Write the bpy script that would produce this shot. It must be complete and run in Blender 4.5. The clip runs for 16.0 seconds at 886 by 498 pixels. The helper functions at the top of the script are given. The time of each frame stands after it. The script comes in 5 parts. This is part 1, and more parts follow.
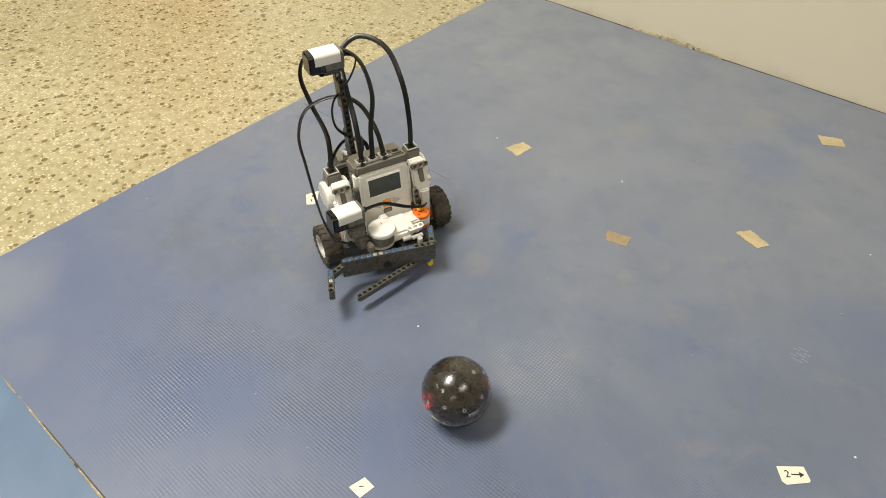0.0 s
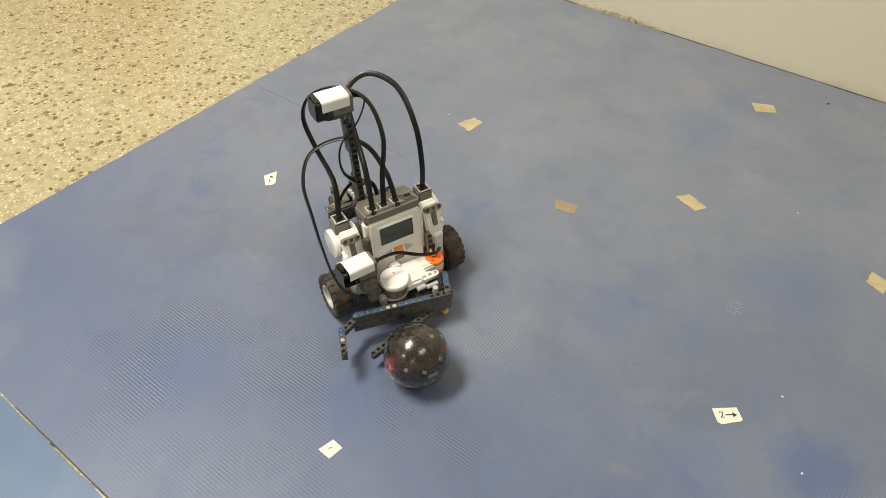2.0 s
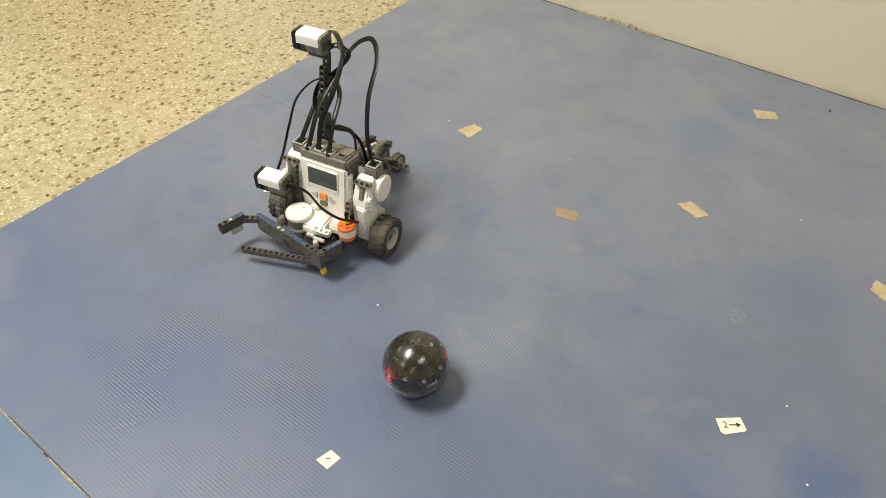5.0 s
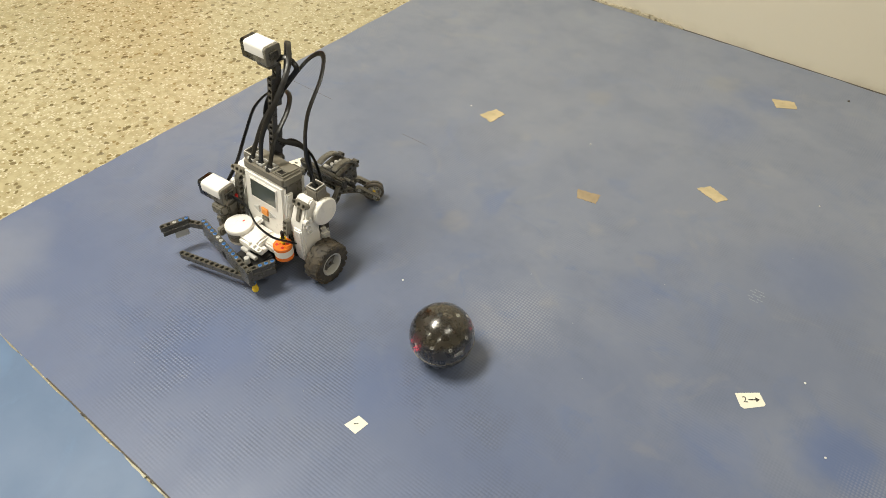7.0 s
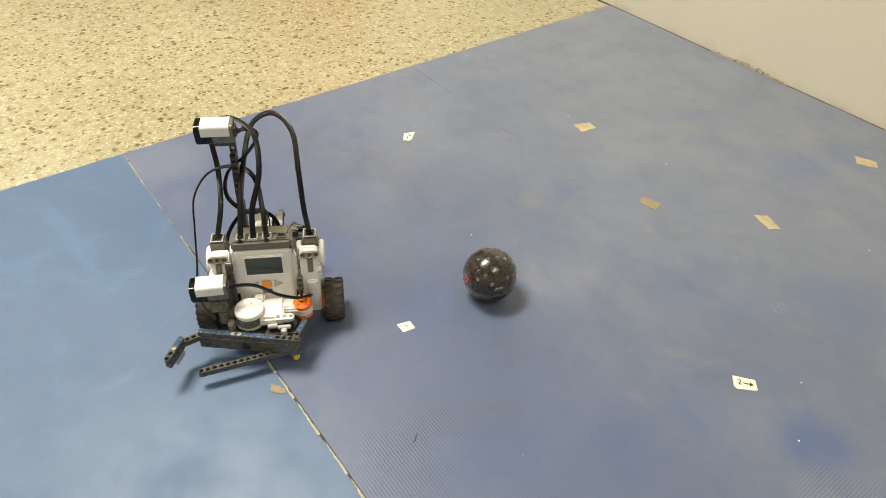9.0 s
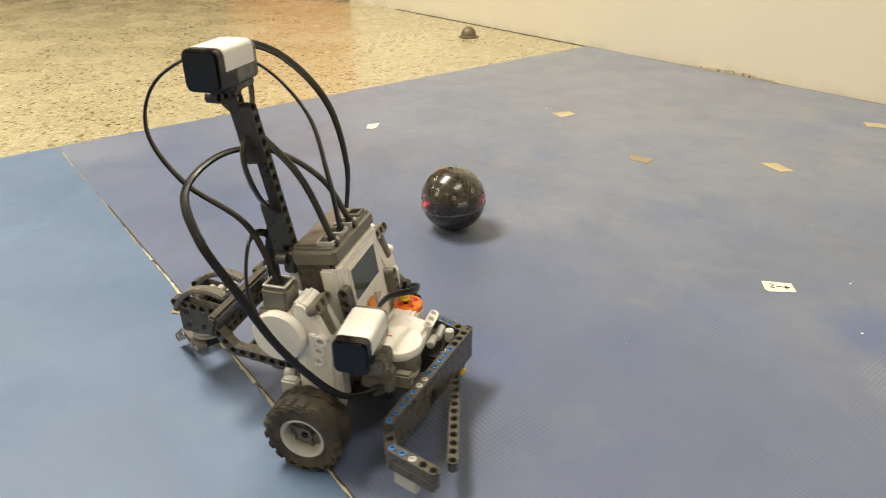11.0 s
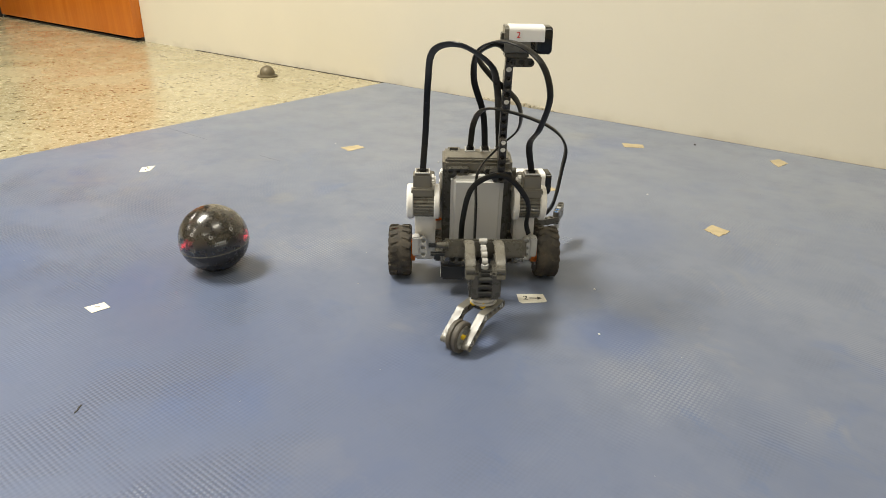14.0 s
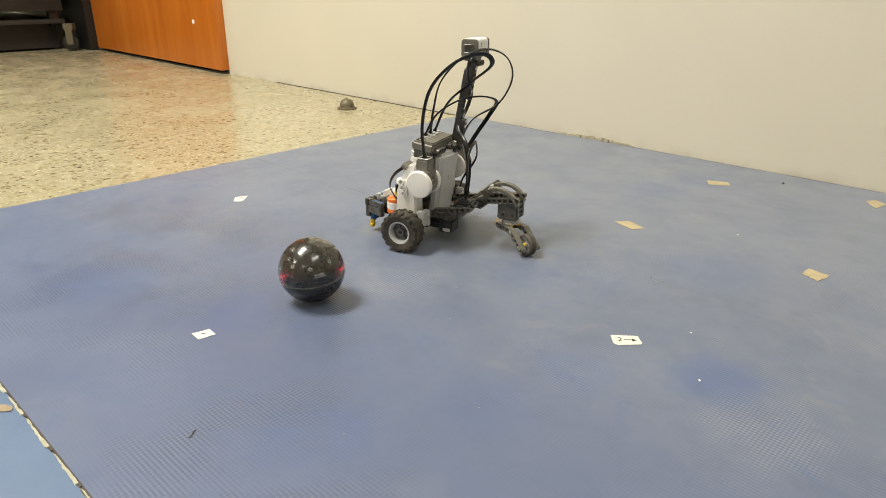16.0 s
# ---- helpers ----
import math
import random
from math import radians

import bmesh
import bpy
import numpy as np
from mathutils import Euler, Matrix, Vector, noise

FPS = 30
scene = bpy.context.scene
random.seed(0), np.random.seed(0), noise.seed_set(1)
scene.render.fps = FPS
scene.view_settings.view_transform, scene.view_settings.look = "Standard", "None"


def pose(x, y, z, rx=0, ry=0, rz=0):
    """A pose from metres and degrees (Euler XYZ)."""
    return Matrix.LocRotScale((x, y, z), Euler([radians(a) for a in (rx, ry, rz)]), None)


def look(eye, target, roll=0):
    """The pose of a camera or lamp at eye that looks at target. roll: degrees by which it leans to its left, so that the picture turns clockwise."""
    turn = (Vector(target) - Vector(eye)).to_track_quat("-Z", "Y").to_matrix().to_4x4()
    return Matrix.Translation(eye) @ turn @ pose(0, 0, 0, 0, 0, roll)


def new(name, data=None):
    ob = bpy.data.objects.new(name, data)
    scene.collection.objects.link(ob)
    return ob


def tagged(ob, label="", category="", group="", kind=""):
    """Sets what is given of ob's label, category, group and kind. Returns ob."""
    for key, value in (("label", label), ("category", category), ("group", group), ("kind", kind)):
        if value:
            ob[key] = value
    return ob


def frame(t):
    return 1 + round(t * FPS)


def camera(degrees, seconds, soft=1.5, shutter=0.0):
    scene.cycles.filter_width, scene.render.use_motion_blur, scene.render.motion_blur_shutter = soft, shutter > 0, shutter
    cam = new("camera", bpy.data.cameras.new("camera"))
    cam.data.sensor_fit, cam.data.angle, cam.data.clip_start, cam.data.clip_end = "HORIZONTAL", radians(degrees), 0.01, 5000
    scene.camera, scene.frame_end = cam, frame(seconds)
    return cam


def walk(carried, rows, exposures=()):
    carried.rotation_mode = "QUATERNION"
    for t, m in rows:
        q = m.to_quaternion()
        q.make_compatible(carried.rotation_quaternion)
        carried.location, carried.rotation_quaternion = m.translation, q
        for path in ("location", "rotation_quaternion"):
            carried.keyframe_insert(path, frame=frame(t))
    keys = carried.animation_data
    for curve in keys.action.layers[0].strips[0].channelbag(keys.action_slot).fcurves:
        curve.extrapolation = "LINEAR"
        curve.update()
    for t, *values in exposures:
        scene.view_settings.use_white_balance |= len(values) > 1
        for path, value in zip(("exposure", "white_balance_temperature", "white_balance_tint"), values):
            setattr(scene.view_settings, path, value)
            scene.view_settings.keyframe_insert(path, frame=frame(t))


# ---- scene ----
cam = camera(67.1, 16.0, soft=0.8, shutter=0.3)
PATH = [
    (0, (0.274, -0.194, 0.653), (-0.658, 0.905, -0.733), 0.3),
    (0.5, (0.284, -0.206, 0.662), (-0.616, 0.916, -0.727), 0.6),
    (1, (0.293, -0.212, 0.668), (-0.573, 0.923, -0.733), 1.1),
    (1.5, (0.302, -0.216, 0.674), (-0.532, 0.922, -0.743), 1.0),
    (2, (0.303, -0.215, 0.675), (-0.516, 0.918, -0.756), 1.1),
    (2.5, (0.308, -0.21, 0.674), (-0.518, 0.921, -0.755), 0.8),
    (3, (0.306, -0.208, 0.673), (-0.522, 0.924, -0.753), 0.9),
    (3.5, (0.308, -0.208, 0.671), (-0.528, 0.925, -0.749), 0.7),
    (6, (0.294, -0.217, 0.668), (-0.527, 0.932, -0.748), 1.4),
    (6.5, (0.298, -0.227, 0.665), (-0.537, 0.906, -0.757), 1.4),
    (7, (0.301, -0.251, 0.66), (-0.542, 0.881, -0.757), 1.5),
    (7.5, (0.314, -0.279, 0.665), (-0.546, 0.834, -0.757), 2.4),
    (8, (0.345, -0.308, 0.671), (-0.556, 0.773, -0.75), 3.3),
    (8.5, (0.414, -0.327, 0.698), (-0.606, 0.699, -0.683), 4.3),
    (9, (0.499, -0.353, 0.691), (-0.651, 0.596, -0.643), 3.4),
    (9.2, (0.529, -0.359, 0.67), (-0.662, 0.554, -0.652), 2.7),
    (11.3, (0.587, -0.316, 0.341), (-0.807, 0.81, -0.547), -0.7),
    (11.5, (0.59, -0.311, 0.341), (-0.772, 0.851, -0.55), -0.2),
    (12, (0.607, -0.299, 0.344), (-0.683, 0.928, -0.566), -0.2),
    (12.5, (0.627, -0.274, 0.345), (-0.563, 1.054, -0.56), 0.5),
    (13, (0.641, -0.261, 0.345), (-0.488, 1.138, -0.532), 1.1),
    (13.5, (0.647, -0.254, 0.345), (-0.463, 1.179, -0.5), 1.0),
    (14, (0.645, -0.254, 0.343), (-0.471, 1.185, -0.483), 1.0),
    (14.5, (0.64, -0.256, 0.342), (-0.501, 1.166, -0.48), 0.9),
    (15, (0.634, -0.261, 0.344), (-0.526, 1.145, -0.48), 1.2),
    (15.5, (0.628, -0.269, 0.351), (-0.574, 1.119, -0.444), 0.9),
    (16, (0.616, -0.282, 0.355), (-0.652, 1.07, -0.398), 0.4),
]
walk(cam, [(t, look(eye, target, roll)) for t, eye, target, roll in PATH], exposures=[(0, -0.14, 6620, 9), (6.8, -0.14, 6600, 9), (8.2, -0.10, 6620, 9), (9.2, -0.03, 6680, 9), (11.3, 0.15, 7080, 11), (12.0, 0.15, 6940, 11), (13.0, 0.17, 6640, 10), (14.5, 0.12, 6450, 10), (16.0, 0.07, 6400, 10)])

# ---- light: fluorescent ceiling fixtures in a closed room ----
world = bpy.data.worlds.new("room_world")
world.use_nodes = True
world.node_tree.nodes["Background"].inputs[0].default_value = (1.0, 0.93, 0.82, 1)
world.node_tree.nodes["Background"].inputs[1].default_value = 0.03
scene.world = world
CEILING = 2.7
# x, y, turn, watts
FIXTURES = [(-1.0, -0.52, 90, 118), (-1.35, -3.4, 90, 26), (-4.2, -0.5, 90, 30), (-4.2, -3.4, 90, 26), (1.5, -0.1, 90, 22), (1.6, -3.4, 90, 20)]
for fx, fy, turn, watts in FIXTURES:
    lamp = bpy.data.lights.new("ceiling_tube_light", "AREA")
    lamp.shape, lamp.size, lamp.size_y = "RECTANGLE", 1.15, 0.54
    lamp.energy, lamp.color = watts, (1.0, 0.955, 0.83)
    lo = new("ceiling_tube_light", lamp)
    lo.matrix_world = pose(fx, fy, CEILING - 0.085, 0, 0, turn)
scene.view_settings.exposure = 0.0


# ---- materials ----
class Nodes:
    """Small wrapper for building a node material."""

    def __init__(self, name, rough=0.5, metal=0.0, spec=0.5):
        self.m = bpy.data.materials.new(name)
        self.m.use_nodes = True
        self.t = self.m.node_tree
        self.b = self.t.nodes["Principled BSDF"]
        self.b.inputs["Roughness"].default_value = rough
        self.b.inputs["Metallic"].default_value = metal
        self.b.inputs["Specular IOR Level"].default_value = spec
        self.coord = self.t.nodes.new("ShaderNodeTexCoord").outputs["Object"]

    def put(self, sock, v):
        if isinstance(v, (int, float)):
            sock.default_value = v
        elif isinstance(v, tuple):
            sock.default_value = (*v, 1) if len(v) == 3 and sock.type == "RGBA" else v
        else:
            self.t.links.new(v, sock)

    def noise(self, scale, detail=3, rough=0.55, vec=None, distort=0.0):
        n = self.t.nodes.new("ShaderNodeTexNoise")
        n.inputs["Scale"].default_value, n.inputs["Detail"].default_value = scale, detail
        n.inputs["Roughness"].default_value, n.inputs["Distortion"].default_value = rough, distort
        self.t.links.new(vec or self.coord, n.inputs["Vector"])
        return n.outputs["Fac"]

    def voronoi(self, scale, vec=None):
        n = self.t.nodes.new("ShaderNodeTexVoronoi")
        n.inputs["Scale"].default_value = scale
        self.t.links.new(vec or self.coord, n.inputs["Vector"])
        return n.outputs["Distance"], n.outputs["Color"]

    def math(self, op, a, b=0.0, c=0.0):
        n = self.t.nodes.new("ShaderNodeMath")
        n.operation = op
        for k, v in enumerate((a, b, c)):
            self.put(n.inputs[k], v)
        return n.outputs[0]

    def span(self, v, a, b, lo=0.0, hi=1.0):
        n = self.t.nodes.new("ShaderNodeMapRange")
        n.interpolation_type = "SMOOTHSTEP"
        self.put(n.inputs[0], v)
        for k, x in enumerate((a, b, lo, hi)):
            n.inputs[k + 1].default_value = x
        return n.outputs[0]

    def mix(self, f, a, b):
        n = self.t.nodes.new("ShaderNodeMix")
        n.data_type = "RGBA"
        self.put(n.inputs[0], f)
        self.put(n.inputs[6], a)
        self.put(n.inputs[7], b)
        return n.outputs[2]

    def split(self, v=None):
        n = self.t.nodes.new("ShaderNodeSeparateXYZ")
        self.t.links.new(v or self.coord, n.inputs[0])
        return n.outputs

    def far(self, p):
        """Distance on the floor from p."""
        n = self.t.nodes.new("ShaderNodeVectorMath")
        n.operation = "DISTANCE"
        self.t.links.new(self.coord, n.inputs[0])
        n.inputs[1].default_value = (p[0], p[1], 0)
        return n.outputs["Value"]

    def scaled(self, s, turn=0.0):
        n = self.t.nodes.new("ShaderNodeMapping")
        self.t.links.new(self.coord, n.inputs[0])
        n.inputs["Scale"].default_value = s
        n.inputs["Rotation"].default_value = (0, 0, radians(turn))
        return n.outputs[0]

    def color(self, v):
        self.put(self.b.inputs["Base Color"], v)
        return self

    def rough(self, v):
        self.put(self.b.inputs["Roughness"], v)
        return self

    def bump(self, h, dist, strength=1.0):
        n = self.t.nodes.new("ShaderNodeBump")
        n.inputs["Distance"].default_value = dist
        self.put(n.inputs["Strength"], strength)
        self.t.links.new(h, n.inputs["Height"])
        self.t.links.new(n.outputs[0], self.b.inputs["Normal"])
        return self


def plastic(name, c, rough=0.35, dirt=0.12, dirt_color=(0.20, 0.18, 0.145)):
    """Moulded plastic: faint grime, handling marks in the gloss, slight orange-peel."""
    n = Nodes(name, rough)
    grime = n.span(n.noise(55, 5, 0.65), 0.5, 0.78, 0, dirt)
    tone = n.mix(n.span(n.noise(18, 2), 0.3, 0.7), tuple(x * 0.93 for x in c), c)
    n.color(n.mix(grime, tone, dirt_color))
    n.rough(n.span(n.noise(120, 4, 0.7), 0.3, 0.75, rough - 0.09, rough + 0.14))
    return n.bump(n.noise(260, 2), 0.0002, 0.25).m


M_WHITE = plastic("white_plastic", (0.83, 0.81, 0.775), 0.34, 0.10)
M_PALE = plastic("pale_grey_plastic", (0.46, 0.46, 0.45), 0.36, 0.14)
M_GREY = plastic("dark_grey_plastic", (0.074, 0.070, 0.059), 0.30, 0.10)
M_MID = plastic("mid_grey_plastic", (0.150, 0.141, 0.118), 0.3, 0.10)
M_DARK = plastic("charcoal_plastic", (0.022, 0.022, 0.021), 0.4, 0.08)
M_BLACK = plastic("black_plastic", (0.012, 0.012, 0.012), 0.38, 0.03)
M_GLOSS = plastic("glossy_black_plastic", (0.003, 0.003, 0.003), 0.12, 0.0)
M_CABLE = plastic("black_cable_sheath", (0.004, 0.004, 0.004), 0.36, 0.01)
M_CABLE.node_tree.nodes["Principled BSDF"].inputs["Specular IOR Level"].default_value = 0.4
M_LID = plastic("light_grey_plastic", (0.56, 0.555, 0.54), 0.42, 0.16)
M_CAP = plastic("taupe_grey_plastic", (0.165, 0.152, 0.125), 0.42, 0.12)
M_WEB = plastic("wheel_web_plastic", (0.13, 0.125, 0.115), 0.4, 0.2)
M_ORANGE = plastic("orange_plastic", (0.85, 0.20, 0.02), 0.33, 0.04)
M_BUTTON = plastic("orange_button", (0.80, 0.30, 0.05), 0.4, 0.04)
M_BLUE = plastic("blue_pin_plastic", (0.035, 0.14, 0.38), 0.35, 0.04)
M_YELLOW = plastic("yellow_plastic", (0.80, 0.55, 0.02), 0.35, 0.04)
M_RED = plastic("red_ink", (0.65, 0.03, 0.03), 0.5, 0.0)
M_COVER = plastic("white_sleeve", (0.80, 0.79, 0.77), 0.45, 0.05)
M_SILVER = plastic("silver_ring", (0.45, 0.44, 0.42), 0.28, 0.1)
M_FORK = plastic("worn_grey_plastic", (0.150, 0.142, 0.122), 0.34, 0.12)
M_MAST = plastic("mast_grey_plastic", (0.040, 0.037, 0.033), 0.32, 0.08)
M_INK = plastic("ink", (0.03, 0.028, 0.025), 0.6, 0.0)


def make_rubber():
    n = Nodes("worn_tyre_rubber", 0.7)
    dust = n.span(n.noise(70, 5, 0.7), 0.34, 0.72, 0.05, 0.7)
    n.color(n.mix(dust, (0.022, 0.02, 0.018), (0.115, 0.092, 0.062)))
    return n.bump(n.noise(400, 3), 0.0004, 0.5).m


def make_screen():
    n = Nodes("lcd_glass", 0.12)
    n.color(n.mix(n.noise(25, 2), (0.045, 0.055, 0.05), (0.10, 0.115, 0.10)))
    return n.m


def make_mat(name, low, high, pale, blue, spots, smudges, gloss, weave_depth=1.0, stains=(), rough_zones=(), faded=False, greyed=()):
    """Woven-embossed vinyl sheet: cloudy colour, worn pale patches with the weave showing, blue smudges; faded adds
    blotches and a seam-to-wall grade with shade and sheen painted in.
    """
    n = Nodes(name, gloss, 0.0, 0.6)
    x, y, _ = n.split()
    k = math.pi / 0.0037
    wx = n.math("SINE", n.math("MULTIPLY", n.math("ADD", x, y), k))
    wy = n.math("SINE", n.math("MULTIPLY", n.math("SUBTRACT", x, y), k))
    weave = n.math("MULTIPLY_ADD", n.math("MULTIPLY", wx, wy), 0.5, 0.5)
    cloud = n.span(n.noise(3.1, 5, 0.6, distort=0.6), 0.3, 0.7)
    tone = n.mix(cloud, low, high)
    tone = n.mix(n.span(n.noise(7.5, 4, 0.6, distort=1.2), 0.54, 0.76, 0, 0.55), tone, blue)
    tone = n.mix(n.span(n.noise(5.2, 3, 0.5, n.scaled((1, 1, 1), 40)), 0.58, 0.8, 0, 0.22), tone, pale)
    tone = n.mix(n.span(n.noise(24, 5, 0.65), 0.42, 0.66, 0, 0.10), tone, tuple(c * 0.85 for c in low))
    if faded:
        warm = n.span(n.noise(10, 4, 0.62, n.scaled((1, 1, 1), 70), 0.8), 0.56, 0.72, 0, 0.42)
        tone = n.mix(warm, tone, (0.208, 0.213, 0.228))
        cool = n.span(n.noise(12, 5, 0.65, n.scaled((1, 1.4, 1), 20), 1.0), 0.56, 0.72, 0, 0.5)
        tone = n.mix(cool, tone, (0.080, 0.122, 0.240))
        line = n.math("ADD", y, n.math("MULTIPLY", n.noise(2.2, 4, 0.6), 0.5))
        # deeper blue near the seam, with the shade there darkened into the colour
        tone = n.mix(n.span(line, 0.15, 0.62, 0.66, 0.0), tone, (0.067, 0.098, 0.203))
        # paler towards the wall: grazing sheen put into the base colour
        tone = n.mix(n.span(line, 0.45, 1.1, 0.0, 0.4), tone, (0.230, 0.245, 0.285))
    for p, r, amount in greyed:
        d = n.math("ADD", n.far(p), n.math("MULTIPLY", n.noise(7, 4, 0.6), 0.16))
        tone = n.mix(n.span(d, r * 0.3 + 0.08, r + 0.08, amount, 0.0), tone, (0.190, 0.206, 0.252))
    for p, r, amount in smudges:
        d = n.math("ADD", n.far(p), n.math("MULTIPLY", n.noise(30, 3), 0.05))
        tone = n.mix(n.span(d, r * 0.3 + 0.025, r + 0.03, amount, 0.0), tone, (blue[0] * 0.6, blue[1] * 0.8, blue[2] * 1.05))
    for p, r in stains:
        d = n.math("ADD", n.far(p), n.math("MULTIPLY", n.noise(45, 3), 0.03))
        tone = n.mix(n.span(d, r * 0.4 + 0.015, r + 0.018, 0.17, 0.0), tone, (0.27, 0.24, 0.17))
    worn = None
    relief = n.span(n.noise(7, 4, 0.6), 0.46, 0.68, 0.02 * weave_depth, 0.34 * weave_depth)
    for p, r, amount in spots:
        d = n.math("ADD", n.far(p), n.math("MULTIPLY", n.noise(24, 3), 0.06))
        s = n.span(d, r * 0.2 + 0.03, r + 0.03, amount, 0.0)
        worn = s if worn is None else n.math("MAXIMUM", worn, s)
    if worn is not None:
        lit = n.math("MULTIPLY", worn, n.span(weave, 0.42, 0.7))
        relief = n.math("MAXIMUM", relief, worn)
        tone = n.mix(lit, tone, pale)
    scuff = n.span(n.noise(60, 6, 0.75, n.scaled((1, 3.5, 1), 25)), 0.66, 0.82, 0, 0.22)
    tone = n.mix(scuff, tone, pale)
    grain = n.math("MULTIPLY", weave, n.span(n.noise(12, 4, 0.6), 0.46, 0.68, 0.01 * weave_depth, 0.24 * weave_depth))
    for p, r in rough_zones:
        d = n.math("ADD", n.far(p), n.math("MULTIPLY", n.noise(12, 4), 0.12))
        zone = n.math("MULTIPLY", n.span(d, r * 0.4 + 0.06, r + 0.06, 0.56, 0.0), n.span(n.noise(9, 4, 0.65), 0.42, 0.6, 0.08, 1.0))
        grain = n.math("MAXIMUM", grain, n.math("MULTIPLY", zone, weave))
        relief = n.math("MAXIMUM", relief, zone)
    tone = n.mix(grain, tone, tuple(c * 0.58 for c in low))
    n.color(tone)
    n.b.inputs["Sheen Weight"].default_value, n.b.inputs["Sheen Roughness"].default_value = 0.26, 0.45
    n.b.inputs["Sheen Tint"].default_value = (0.80, 0.90, 1.0, 1)
    n.rough(n.span(n.noise(6, 5, 0.65), 0.3, 0.7, gloss - 0.1, gloss + 0.12))
    return n.bump(weave, 0.0007, relief).m


def make_terrazzo():
    n = Nodes("terrazzo", 0.3)
    base = n.mix(n.span(n.noise(2.3, 4), 0.3, 0.7), (0.37, 0.33, 0.205), (0.425, 0.38, 0.248))
    base = n.mix(n.span(n.noise(62, 4, 0.7), 0.38, 0.68, 0, 0.75), base, (0.275, 0.232, 0.13))
    shift = n.t.nodes.new("ShaderNodeTexNoise")
    shift.inputs["Scale"].default_value, shift.inputs["Detail"].default_value = 120, 2
    n.t.links.new(n.coord, shift.inputs["Vector"])
    warp = n.t.nodes.new("ShaderNodeVectorMath")
    warp.operation = "MULTIPLY_ADD"
    n.t.links.new(shift.outputs["Color"], warp.inputs[0])
    warp.inputs[1].default_value = (0.009, 0.009, 0.0)
    n.t.links.new(n.coord, warp.inputs[2])
    plane = warp.outputs[0]
    d2, c2 = n.voronoi(190, plane)
    r2 = n.split(c2)
    white = n.math("MULTIPLY", n.span(d2, 0.30, 0.46, 1, 0), n.span(r2[0], 0.50, 0.52))
    base = n.mix(n.math("MULTIPLY", white, 0.72), base, (0.60, 0.56, 0.44))
    d1, c1 = n.voronoi(112, plane)
    r1 = n.split(c1)
    dark = n.math("MULTIPLY", n.span(d1, 0.34, 0.44, 1, 0), n.span(r1[0], 0.74, 0.75))
    chip = n.mix(r1[1], (0.10, 0.075, 0.03), (0.24, 0.18, 0.08))
    base = n.mix(n.math("MULTIPLY", dark, 0.9), base, chip)
    d3, c3 = n.voronoi(72, plane)
    big = n.math("MULTIPLY", n.span(d3, 0.3, 0.4, 1, 0), n.span(n.split(c3)[2], 0.93, 0.94))
    base = n.mix(n.math("MULTIPLY", big, 0.85), base, (0.13, 0.10, 0.05))
    n.color(base)
    n.rough(n.span(n.noise(7, 4), 0.3, 0.7, 0.14, 0.34))
    return n.m


def make_wall():
    n = Nodes("cream_wall_paint", 0.55)
    tone = n.mix(n.span(n.noise(1.4, 4), 0.3, 0.7), (0.60, 0.56, 0.467), (0.64, 0.597, 0.498))
    tone = n.mix(n.span(n.noise(26, 5, 0.7), 0.62, 0.8, 0, 0.25), tone, (0.55, 0.48, 0.37))
    z = n.split()[2]
    splash = n.math("MULTIPLY", n.span(n.math("ADD", z, n.math("MULTIPLY", n.noise(40, 4), 0.03)), 0.012, 0.04, 1, 0), n.span(n.noise(9, 4), 0.42, 0.62))
    n.color(n.mix(n.math("MULTIPLY", splash, 0.28), tone, (0.34, 0.30, 0.24)))
    return n.bump(n.noise(160, 3), 0.0006, 0.35).m


def make_wood():
    n = Nodes("varnished_door_wood", 0.22)
    v = n.scaled((9, 9, 0.7))
    g = n.noise(1.0, 6, 0.65, v, 1.5)
    fine = n.noise(9.0, 4, 0.6, v, 0.4)
    tone = n.mix(n.span(g, 0.3, 0.7), (0.43, 0.112, 0.010), (0.54, 0.165, 0.017))
    n.color(n.mix(n.span(fine, 0.5, 0.8, 0, 0.25), tone, (0.28, 0.07, 0.008)))
    return n.bump(fine, 0.0006, 0.2).m


def plain(name, c, rough, metal=0.0, var=0.15, scale=20):
    n = Nodes(name, rough, metal)
    n.color(n.mix(n.noise(scale, 4), tuple(x * (1 - var) for x in c), tuple(min(1, x * (1 + var)) for x in c)))
    return n.bump(n.noise(scale * 8, 3), 0.0004, 0.3).m


def emitter(name, c, strength):
    n = Nodes(name, 0.4)
    n.color(c)
    n.b.inputs["Emission Color"].default_value = (*c, 1)
    n.b.inputs["Emission Strength"].default_value = strength
    return n.m


